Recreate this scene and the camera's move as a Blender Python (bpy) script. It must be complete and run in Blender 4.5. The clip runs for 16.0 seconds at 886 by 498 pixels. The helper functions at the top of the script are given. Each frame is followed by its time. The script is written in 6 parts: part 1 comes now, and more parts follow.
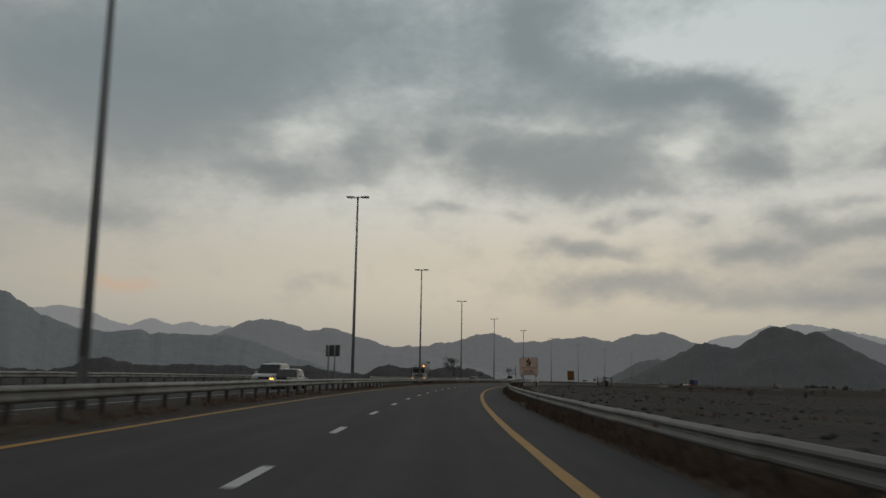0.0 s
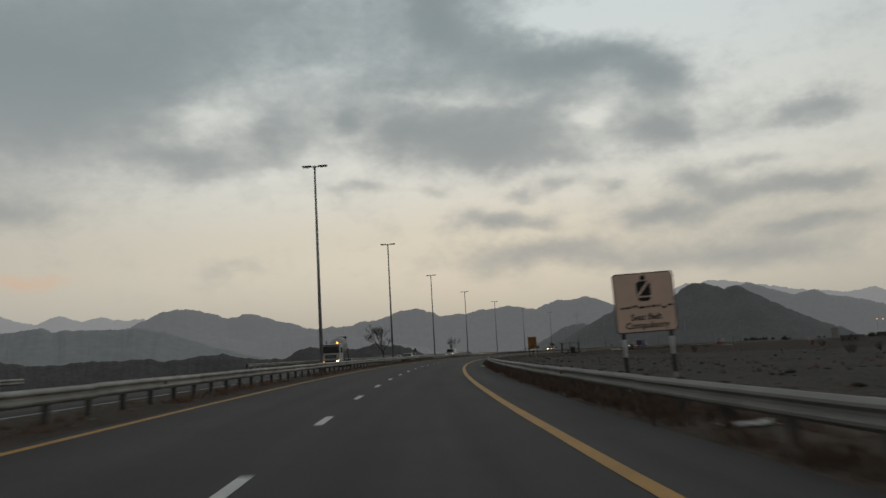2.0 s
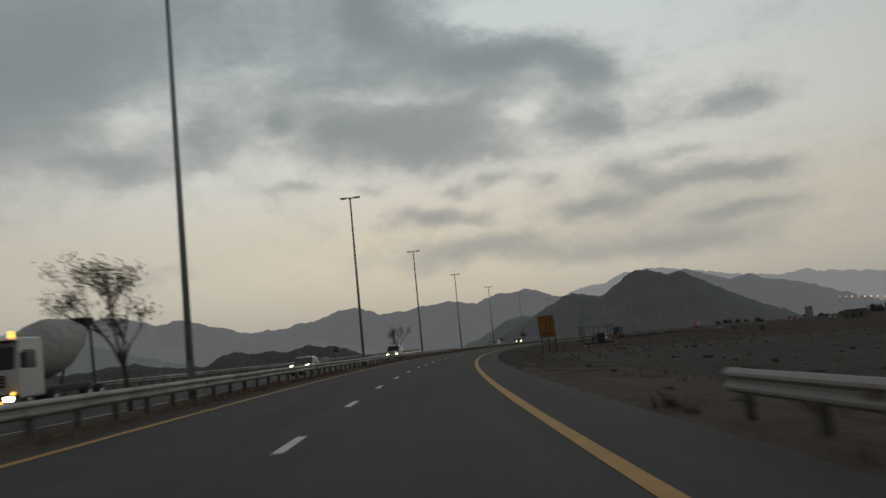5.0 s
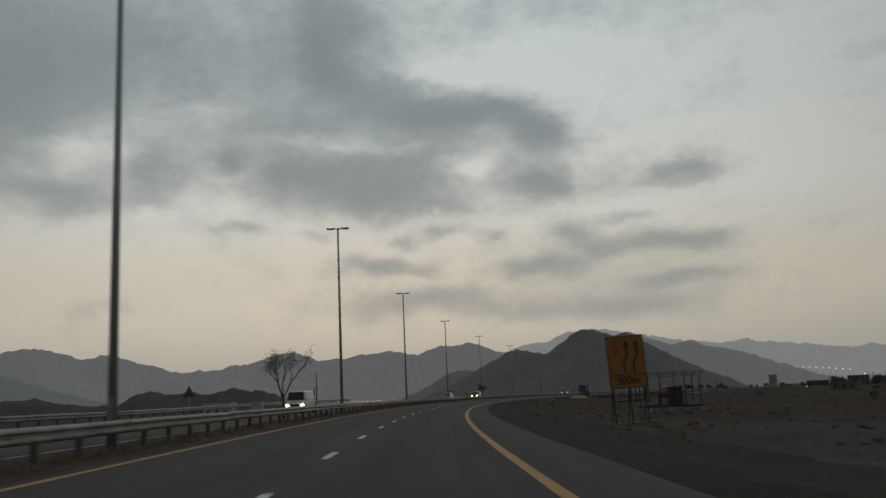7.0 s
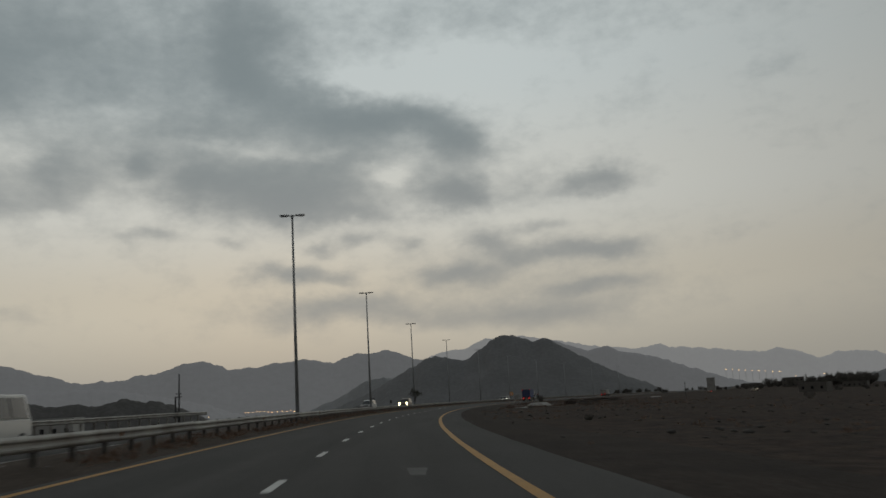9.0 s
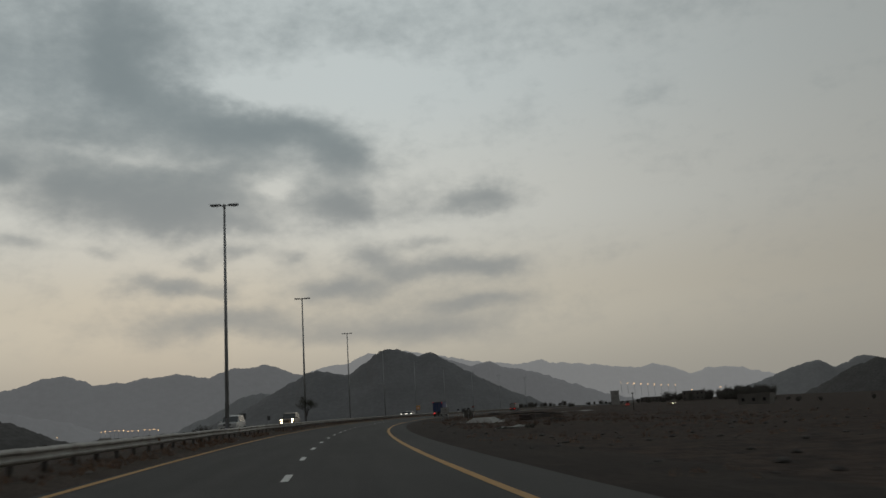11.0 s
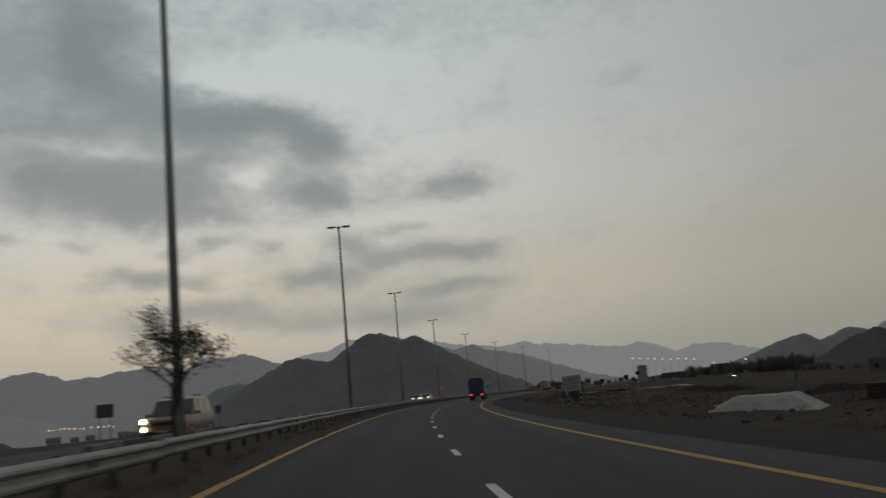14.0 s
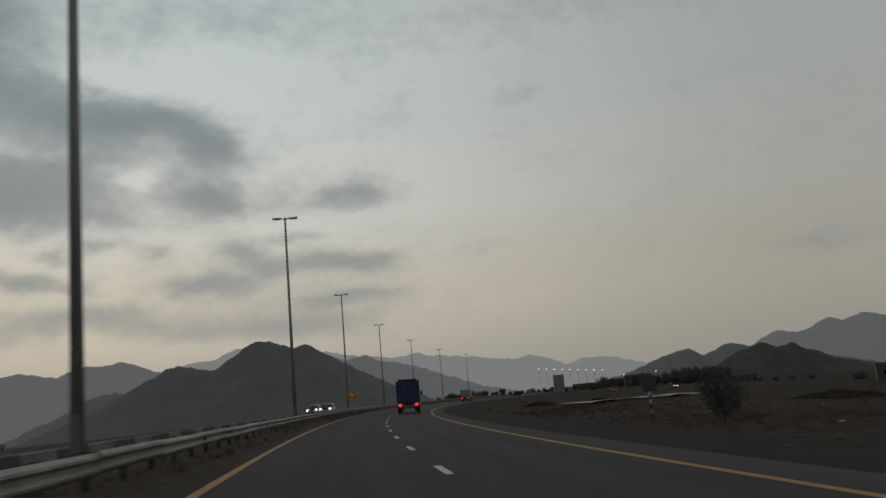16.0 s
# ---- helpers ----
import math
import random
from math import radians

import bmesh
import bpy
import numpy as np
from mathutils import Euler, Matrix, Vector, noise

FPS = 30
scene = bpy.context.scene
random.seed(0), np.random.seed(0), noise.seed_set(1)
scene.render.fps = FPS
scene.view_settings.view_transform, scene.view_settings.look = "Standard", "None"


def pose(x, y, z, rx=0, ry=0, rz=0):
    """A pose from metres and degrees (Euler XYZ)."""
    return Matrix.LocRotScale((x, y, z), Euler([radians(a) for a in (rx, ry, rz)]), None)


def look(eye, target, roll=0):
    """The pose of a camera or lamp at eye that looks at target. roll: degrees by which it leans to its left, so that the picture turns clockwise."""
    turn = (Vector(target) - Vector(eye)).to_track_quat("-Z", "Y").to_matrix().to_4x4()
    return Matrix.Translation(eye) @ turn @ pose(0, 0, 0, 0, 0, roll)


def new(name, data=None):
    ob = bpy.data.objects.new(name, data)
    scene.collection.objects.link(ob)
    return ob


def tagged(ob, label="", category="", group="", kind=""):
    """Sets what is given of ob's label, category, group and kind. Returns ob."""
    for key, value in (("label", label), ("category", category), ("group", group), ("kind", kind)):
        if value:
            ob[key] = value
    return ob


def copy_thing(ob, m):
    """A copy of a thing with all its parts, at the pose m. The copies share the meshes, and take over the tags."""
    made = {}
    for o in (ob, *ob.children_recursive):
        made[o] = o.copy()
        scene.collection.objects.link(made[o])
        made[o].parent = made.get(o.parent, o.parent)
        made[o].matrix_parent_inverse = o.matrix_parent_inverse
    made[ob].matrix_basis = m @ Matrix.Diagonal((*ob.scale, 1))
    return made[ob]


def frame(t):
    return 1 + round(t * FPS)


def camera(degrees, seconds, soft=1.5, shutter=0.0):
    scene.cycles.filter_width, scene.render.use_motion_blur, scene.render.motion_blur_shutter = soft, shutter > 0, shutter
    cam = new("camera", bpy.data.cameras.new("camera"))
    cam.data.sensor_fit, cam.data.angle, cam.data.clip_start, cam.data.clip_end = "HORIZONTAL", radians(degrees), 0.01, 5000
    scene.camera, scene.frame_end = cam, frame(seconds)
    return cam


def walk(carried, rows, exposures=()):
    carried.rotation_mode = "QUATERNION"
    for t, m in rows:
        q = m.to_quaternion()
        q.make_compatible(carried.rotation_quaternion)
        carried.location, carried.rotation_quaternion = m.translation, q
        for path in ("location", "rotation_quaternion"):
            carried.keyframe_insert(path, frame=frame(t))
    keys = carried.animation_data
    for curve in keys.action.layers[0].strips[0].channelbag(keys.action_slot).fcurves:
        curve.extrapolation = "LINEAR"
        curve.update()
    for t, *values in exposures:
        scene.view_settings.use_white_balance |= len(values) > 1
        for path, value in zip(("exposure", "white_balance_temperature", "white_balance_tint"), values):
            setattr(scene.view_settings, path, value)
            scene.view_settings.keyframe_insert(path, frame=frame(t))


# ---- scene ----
# The camera rides in a car along a motorway that bends to the right.
cam = camera(55.55, 16.0, soft=1.5, shutter=0.4)
walk(cam, [
    (0, pose(2.11, -12.42, 1.165, 98.45, -0.93, -0.11)),
    (0.5, pose(1.84, 0.14, 1.126, 97.79, -0.86, -1.16)),
    (1, pose(1.77, 12.89, 1.100, 96.66, 0.32, -2.74)),
    (1.5, pose(1.97, 25.01, 1.070, 96.50, 1.88, -4.38)),
    (2, pose(2.52, 37.79, 1.030, 96.78, 3.11, -5.12)),
    (2.5, pose(3.15, 50.68, 0.988, 97.15, 2.92, -5.95)),
    (3, pose(4.11, 64.13, 0.931, 96.83, 3.21, -6.46)),
    (3.5, pose(5.24, 76.16, 0.886, 96.05, 3.42, -7.36)),
    (4, pose(6.54, 89.00, 0.831, 96.10, 4.47, -7.88)),
    (4.2, pose(7.13, 94.11, 0.807, 96.21, 5.07, -8.03)),
    (4.7, pose(8.70, 106.81, 0.745, 96.31, 5.68, -8.66)),
    (5.25, pose(10.62, 120.74, 0.674, 96.40, 5.11, -9.77)),
    (5.8, pose(12.75, 134.63, 0.597, 96.88, 3.96, -11.13)),
    (6.3, pose(14.88, 147.23, 0.525, 97.99, 3.02, -12.42)),
    (6.5, pose(15.75, 152.24, 0.495, 98.62, 2.80, -12.88)),
    (7, pose(17.95, 164.57, 0.421, 99.54, 2.55, -13.30)),
    (7.5, pose(20.47, 176.95, 0.344, 99.73, 2.09, -13.86)),
    (8, pose(23.27, 189.64, 0.259, 99.92, 1.98, -14.99)),
    (8.5, pose(26.28, 202.48, 0.171, 99.90, 2.67, -17.38)),
    (9, pose(29.59, 215.96, 0.078, 99.80, 3.25, -18.91)),
    (9.5, pose(32.90, 228.84, -0.013, 100.01, 3.63, -20.71)),
    (10, pose(36.35, 241.41, -0.114, 100.30, 4.19, -23.50)),
    (10.2, pose(37.64, 246.30, -0.147, 100.47, 3.49, -24.72)),
    (10.7, pose(41.12, 258.54, -0.231, 100.56, 2.94, -26.44)),
    (11.25, pose(45.39, 272.10, -0.335, 100.24, 3.93, -27.26)),
    (11.8, pose(49.91, 285.66, -0.441, 99.83, 4.82, -26.68)),
    (12.3, pose(54.09, 297.89, -0.537, 99.75, 3.99, -25.18)),
    (12.5, pose(55.81, 302.83, -0.574, 99.82, 3.14, -24.09)),
    (13, pose(60.74, 316.30, -0.682, 99.68, 3.49, -22.51)),
    (13.5, pose(65.34, 328.61, -0.783, 99.41, 4.19, -23.34)),
    (14, pose(69.93, 340.17, -0.877, 99.31, 5.17, -28.15)),
    (14.5, pose(74.42, 350.88, -0.971, 99.05, 5.51, -31.90)),
    (15, pose(79.56, 362.25, -1.078, 99.21, 5.55, -33.49)),
    (15.5, pose(85.45, 374.31, -1.203, 99.64, 5.33, -34.21)),
    (16, pose(91.32, 385.75, -1.319, 99.47, 4.75, -35.53)),
], exposures=[(0.0, 0.04), (1.0, 0.06), (1.5, 0.18), (2.0, 0.22), (2.5, 0.22), (3.1, 0.1), (4.0, 0.07), (6.3, 0.17), (6.6, 0.14), (7.0, 0.02), (7.6, -0.04), (10.0, -0.04), (12.4, -0.01), (16.0, 0.0)])

# ---- the road's line: s metres along it, u metres to the right of the lane line ----
S_TAB = np.arange(-300.0, 1500.0, 2.0)
_q = S_TAB / 500
_q = np.clip(_q, -0.6, 1.6)
_k = (1.1881 - 0.2934 * _q + 1.0026 * _q ** 2 - 0.6068 * _q ** 3) / 1000 * np.clip((760 - S_TAB) / 110, 0, 1)
_th = np.concatenate([[0], np.cumsum(_k[1:] + _k[:-1])])
_th -= np.interp(0, S_TAB, _th)
_x = np.concatenate([[0], np.cumsum(np.sin(_th[1:]) + np.sin(_th[:-1]))])
_y = np.concatenate([[0], np.cumsum(np.cos(_th[1:]) + np.cos(_th[:-1]))])
_x -= np.interp(0, S_TAB, _x)
_y -= np.interp(0, S_TAB, _y)


def heading(s):
    return float(np.interp(s, S_TAB, _th))


def grade(s):
    a = min(max(s, -100.0), 900.0) / 500
    return -1.042 * a - 3.432 * a ** 2 + 0.867 * a ** 3


def bank(s):
    return 0.0249 + 0.0193 * min(max(s, -100.0), 600.0) / 500


def step_down(s, u):
    """How far the opposite carriageway lies under the plane of this one, past the median rail."""
    k = min(max((-u - 5.3) / 3.5, 0.0), 1.0)
    return k * k * (3 - 2 * k) * float(np.interp(s, [-60, 40, 90, 220, 290], [0.15, 0.18, 0.3, 0.3, 0.0]))


def road_z(s, u):
    """Height of the carriageway's plane, flat beyond its edges."""
    return grade(s) - bank(s) * min(max(u, -10.0), 5.0) - step_down(s, u)


def at(s, u, h=0.0):
    """A place by the road, h above the carriageway's plane."""
    a = heading(s)
    return Vector((float(np.interp(s, S_TAB, _x)) + u * math.cos(a), float(np.interp(s, S_TAB, _y)) - u * math.sin(a), road_z(s, u) + h))


def turn(s):
    """Degrees that a thing facing along +y turns to face along the road."""
    return -math.degrees(heading(s))


def stand(s, u, h=0.0, rz=0.0, rx=0.0, ry=0.0):
    p = at(s, u, h)
    return pose(p.x, p.y, p.z, rx, ry, turn(s) + rz)


# ---- world: an overcast evening sky, and the weak glow of the low sun behind it ----
world = bpy.data.worlds.new("evening_sky")
scene.world = world
world.use_nodes = True
wn, wl = world.node_tree.nodes, world.node_tree.links
wn.clear()


def wnode(kind, *ins, operation="", use_clamp=False, interpolation_type=""):
    n = wn.new(kind)
    if operation:
        n.operation = operation
    if use_clamp:
        n.use_clamp = True
    if interpolation_type:
        n.interpolation_type = interpolation_type
    for i, v in enumerate(ins):
        if v is None:
            continue
        if hasattr(v, "is_output"):
            wl.new(v, n.inputs[i])
        else:
            n.inputs[i].default_value = v
    return n.outputs[0]


def wmath(op, *ins, clamp=False):
    return wnode("ShaderNodeMath", *ins, operation=op, use_clamp=clamp)


def wmix(fac, a, b):
    n = wn.new("ShaderNodeMix")
    n.data_type = "RGBA"
    for sock, v in ((n.inputs[0], fac), (n.inputs[6], a), (n.inputs[7], b)):
        if hasattr(v, "is_output"):
            wl.new(v, sock)
        else:
            sock.default_value = v
    return n.outputs[2]


def wramp(fac, stops, smooth=True):
    n = wn.new("ShaderNodeValToRGB")
    n.color_ramp.interpolation = "EASE" if smooth else "LINEAR"
    e = n.color_ramp.elements
    while len(e) < len(stops):
        e.new(0.5)
    for el, (p, c) in zip(e, stops):
        el.position, el.color = p, (c[0], c[1], c[2], 1)
    wl.new(fac, n.inputs[0])
    return n.outputs[0]


wtex = wn.new("ShaderNodeTexCoord").outputs["Generated"]
wsep = wn.new("ShaderNodeSeparateXYZ")
wl.new(wtex, wsep.inputs[0])
az = wmath("MULTIPLY", wmath("ARCTAN2", wsep.outputs[0], wsep.outputs[1]), 57.29578)
el = wmath("MULTIPLY", wmath("ARCSINE", wsep.outputs[2]), 57.29578)
wcom = wnode("ShaderNodeCombineXYZ", az, wmath("MULTIPLY", el, 1.6), 0.0)
wn_a = wn.new("ShaderNodeTexNoise")
wl.new(wcom, wn_a.inputs["Vector"])
wn_a.inputs["Scale"].default_value, wn_a.inputs["Detail"].default_value, wn_a.inputs["Roughness"].default_value = 0.24, 5.0, 0.55
wsub = wnode("ShaderNodeVectorMath", wn_a.outputs["Color"], (0.5, 0.5, 0.5), operation="SUBTRACT")
wsc = wn.new("ShaderNodeVectorMath")
wsc.operation = "SCALE"
wl.new(wsub, wsc.inputs[0])
wsc.inputs["Scale"].default_value = 4.2
wsep2 = wn.new("ShaderNodeSeparateXYZ")
wl.new(wsc.outputs[0], wsep2.inputs[0])
caz = wmath("ADD", wmath("SUBTRACT", az, 0.3), wsep2.outputs[0])
cel = wmath("ADD", wmath("SUBTRACT", el, 0.3), wmath("MULTIPLY", wsep2.outputs[1], 0.6))
cover = None


def cloud(a, e, w, h, thick, tilt=0.0):
    """One bank of cloud round azimuth a and elevation e, with half-widths in degrees."""
    global cover
    dx, dy = wmath("SUBTRACT", caz, a), wmath("SUBTRACT", cel, e)
    if tilt:
        c, s = math.cos(radians(tilt)), math.sin(radians(tilt))
        dx, dy = (wmath("ADD", wmath("MULTIPLY", dx, c), wmath("MULTIPLY", dy, s)),
                  wmath("SUBTRACT", wmath("MULTIPLY", dy, c), wmath("MULTIPLY", dx, s)))
    qx, qy = wmath("MULTIPLY", dx, 1 / w), wmath("MULTIPLY", dy, 1 / h)
    d = wmath("ADD", wmath("MULTIPLY", qx, qx), wmath("MULTIPLY", qy, qy))
    b = wmath("MULTIPLY", wmath("EXPONENT", wmath("MULTIPLY", d, -1.0)), thick)
    cover = b if cover is None else wmath("ADD", cover, b)


cloud(-9.0, 19.0, 21.0, 6.2, 0.5)
cloud(9.0, 17.3, 11.0, 4.6, 0.32)
cloud(-2.0, 25.0, 16.0, 4.0, 0.3)
cloud(-8.0, 22.5, 8.0, 3.2, 0.3)
cloud(-13.0, 20.5, 5.0, 2.6, 0.4)
cloud(5.8, 24.0, 3.4, 3.0, 0.62)
cloud(7.5, 20.6, 3.6, 1.7, 0.6, -15.0)
cloud(14.0, 18.6, 4.2, 1.4, 0.7, -5.0)
cloud(19.6, 17.4, 3.0, 1.5, 0.6, -12.0)
cloud(-6.0, 14.2, 2.4, 1.8, 0.6)
cloud(-12.0, 12.6, 4.0, 1.0, 0.75)
cloud(-1.0, 15.6, 1.3, 0.8, 0.5)
cloud(8.0, 13.8, 5.0, 1.8, 1.05)
cloud(2.8, 14.0, 2.6, 1.2, 0.65)
cloud(9.5, 12.2, 3.0, 0.8, 0.5)
cloud(3.0, 17.2, 5.0, 1.4, 0.35)
cloud(12.5, 16.0, 3.5, 1.2, 0.45)
cloud(20.8, 13.3, 3.8, 1.3, 1.05)
cloud(21.0, 16.0, 2.6, 1.4, 0.5)
cloud(14.0, 12.2, 2.0, 0.7, 0.5)
cloud(30.0, 13.4, 3.2, 0.8, 0.9, 8.0)
cloud(-0.7, 10.8, 2.2, 0.47, 0.43)
cloud(4.5, 10.6, 1.2, 0.41, 0.36)
cloud(10.2, 10.0, 1.2, 0.54, 0.62)
cloud(13.6, 10.4, 1.9, 0.54, 0.56)
cloud(17.0, 10.0, 1.0, 0.54, 0.45)
cloud(8.6, 8.3, 2.2, 0.81, 0.95)
cloud(12.0, 8.0, 1.6, 0.54, 0.5)
cloud(22.0, 9.6, 1.6, 0.81, 0.67)
cloud(24.0, 8.6, 2.2, 0.81, 0.67)
cloud(29.5, 8.7, 3.8, 0.68, 0.95)
cloud(25.5, 10.4, 2.4, 0.54, 0.5)
cloud(19.8, 7.6, 2.8, 0.68, 0.73)
cloud(29.3, 6.4, 2.4, 0.47, 0.62)
cloud(12.0, 5.8, 5.0, 0.9, 0.6)
cloud(17.0, 5.0, 3.0, 0.7, 0.4)
cloud(25.0, 4.7, 5.0, 0.9, 0.65)
cloud(-21.0, 15.0, 6.0, 3.2, 0.95)
cloud(-25.0, 18.5, 6.0, 2.6, 0.75)
cloud(-16.0, 17.5, 5.0, 2.2, 0.55)
cloud(-24.0, 9.6, 3.6, 0.9, 0.65)
cloud(-22.0, 20.5, 8.0, 3.5, 0.5)
cloud(26.0, 6.0, 8.0, 2.6, 0.4)
cloud(-36.0, 14.0, 8.0, 5.0, 0.8)
cloud(-9.0, 6.0, 2.2, 0.68, 0.39)
cloud(10.5, 5.4, 6.0, 1.2, 0.3)
cloud(61.0, 7.0, 3.0, 0.81, 0.45)
cloud(42.0, 19.0, 2.2, 0.8, 0.2)
cloud(45.0, 25.0, 12.0, 2.2, 0.22)
cloud(22.0, 24.5, 7.0, 1.8, 0.22)
cloud(8.0, 39.0, 60.0, 8.0, 0.35)
cloud(-18.0, 25.0, 8.0, 2.5, 0.5)
# breaks in the cover
cloud(-9.7, 15.8, 3.2, 1.1, -0.42, 12.0)
cloud(15.6, 14.7, 2.2, 0.5, -0.35, -15.0)
cloud(5.0, 17.1, 4.0, 0.6, -0.15)
cloud(18.0, 21.5, 6.0, 1.4, -0.3)
cloud(-2.0, 18.4, 3.0, 1.0, -0.25)
cloud(-6.5, 12.0, 1.5, 0.5, -0.2)
cloud(3.0, 16.6, 2.6, 0.5, -0.35)
cloud(7.3, 16.3, 3.0, 0.5, -0.4)
cloud(11.6, 16.2, 2.0, 0.5, -0.35)
cloud(16.5, 14.6, 1.0, 1.7, -0.17)
cloud(13.4, 20.9, 3.6, 1.1, -0.45)
cloud(23.5, 13.6, 0.9, 1.6, -0.2)
# darker folds along the banks
cloud(15.7, 18.3, 4.2, 0.9, 0.32)
cloud(20.5, 17.0, 2.4, 1.0, 0.32)
cloud(5.4, 22.0, 1.8, 3.0, 0.25)
cloud(9.0, 13.3, 3.6, 0.9, 0.35)
cloud(21.0, 12.8, 2.4, 0.8, 0.35)
cloud(-1.4, 15.2, 1.1, 0.7, 0.35)

wn_b = wn.new("ShaderNodeTexNoise")
wl.new(wcom, wn_b.inputs["Vector"])
wn_b.inputs["Scale"].default_value, wn_b.inputs["Detail"].default_value, wn_b.inputs["Roughness"].default_value = 0.11, 5.0, 0.55
cover = wmath("ADD", cover, wmath("MULTIPLY", wmath("SUBTRACT", wn_b.outputs[0], 0.5), 0.75))
wn_c = wn.new("ShaderNodeTexNoise")
wl.new(wcom, wn_c.inputs["Vector"])
wn_c.inputs["Scale"].default_value, wn_c.inputs["Detail"].default_value = 0.42, 4.0
cover = wmath("ADD", cover, wmath("MULTIPLY", wmath("SUBTRACT", wn_c.outputs[0], 0.5), 0.5))
wn_d = wn.new("ShaderNodeTexNoise")
wl.new(wcom, wn_d.inputs["Vector"])
wn_d.inputs["Scale"].default_value, wn_d.inputs["Detail"].default_value, wn_d.inputs["Roughness"].default_value = 1.1, 5.0, 0.6
cover = wmath("ADD", cover, wmath("MULTIPLY", wmath("SUBTRACT", wn_d.outputs[0], 0.5), 0.34))
fade = wnode("ShaderNodeMapRange", el, 1.5, 5.0, 0.0, 1.0)
cover = wmath("MULTIPLY", cover, fade)
cover = wmath("MAXIMUM", cover, 0.0)
cover = wmath("SUBTRACT", 1.0, wmath("EXPONENT", wmath("MULTIPLY", wmath("POWER", cover, 1.45), -2.1)))

nishita = wn.new("ShaderNodeTexSky")
nishita.sky_type = "NISHITA"
nishita.sun_disc = False
nishita.sun_elevation, nishita.sun_rotation = radians(4.0), radians(8.0)
nishita.dust_density = 4.0
sky_lit = wmix(1.0, nishita.outputs[0], (0.05, 0.05, 0.05, 1))
wn[-1].blend_type = "MULTIPLY"
up = wnode("ShaderNodeMapRange", el, 0.0, 40.0, 0.0, 1.0)
veil = wramp(up, [(0.0, (0.360, 0.341, 0.293)), (0.16, (0.544, 0.508, 0.422)), (0.33, (0.585, 0.592, 0.55)), (0.55, (0.532, 0.582, 0.58)), (1.0, (0.33, 0.385, 0.40))])
side = wnode("ShaderNodeMapRange", az, 20.0, 64.0, 0.0, 1.0, interpolation_type="SMOOTHSTEP")
side_veil = wramp(up, [(0.0, (0.268, 0.254, 0.224)), (0.2, (0.272, 0.262, 0.232)), (0.42, (0.264, 0.272, 0.258)), (1.0, (0.24, 0.262, 0.262))])
veil = wmix(wmath("MULTIPLY", side, 0.72), veil, side_veil)
left_side = wnode("ShaderNodeMapRange", az, -2.0, -45.0, 0.0, 1.0, interpolation_type="SMOOTHSTEP")
veil = wmix(wmath("MULTIPLY", left_side, 0.75), veil, (0.31, 0.295, 0.265, 1))
behind_left = wnode("ShaderNodeMapRange", az, -45.0, -85.0, 0.0, 1.0, interpolation_type="SMOOTHSTEP")
behind = wmath("MAXIMUM", behind_left, wnode("ShaderNodeMapRange", az, 110.0, 150.0, 0.0, 1.0, interpolation_type="SMOOTHSTEP"))
veil = wmix(wmath("MULTIPLY", behind, 0.8), veil, (0.12, 0.125, 0.13, 1))
clear = wmix(0.975, sky_lit, veil)
grey = wramp(up, [(0.0, (0.31, 0.30, 0.275)), (0.25, (0.25, 0.265, 0.265)), (0.5, (0.182, 0.218, 0.23)), (1.0, (0.155, 0.19, 0.205))])
sky_col = wmix(wmath("MULTIPLY", cover, 0.94), clear, grey)
pa, pe = wmath("MULTIPLY", wmath("ADD", caz, 21.5), 0.42), wmath("MULTIPLY", wmath("SUBTRACT", cel, 5.3), 2.2)
pink = wmath("EXPONENT", wmath("MULTIPLY", wmath("ADD", wmath("MULTIPLY", pa, pa), wmath("MULTIPLY", pe, pe)), -1.0))
sky_col = wmix(wmath("MULTIPLY", pink, 0.55), sky_col, (0.56, 0.37, 0.25, 1))
below = wnode("ShaderNodeMapRange", el, -1.5, -0.2, 0.0, 1.0)
sky_col = wmix(below, (0.10, 0.095, 0.09, 1), sky_col)
background = wn.new("ShaderNodeBackground")
wl.new(sky_col, background.inputs[0])
background.inputs[1].default_value = 1.0
wout = wn.new("ShaderNodeOutputWorld")
wl.new(background.outputs[0], wout.inputs[0])

sun = new("sun", bpy.data.lights.new("sun", "SUN"))
sun.data.energy, sun.data.angle, sun.data.color = 0.12, radians(60), (1.0, 0.9, 0.78)
sun.matrix_world = look((200 * math.sin(radians(8)), 200 * math.cos(radians(8)), 40), (0, 0, 0))


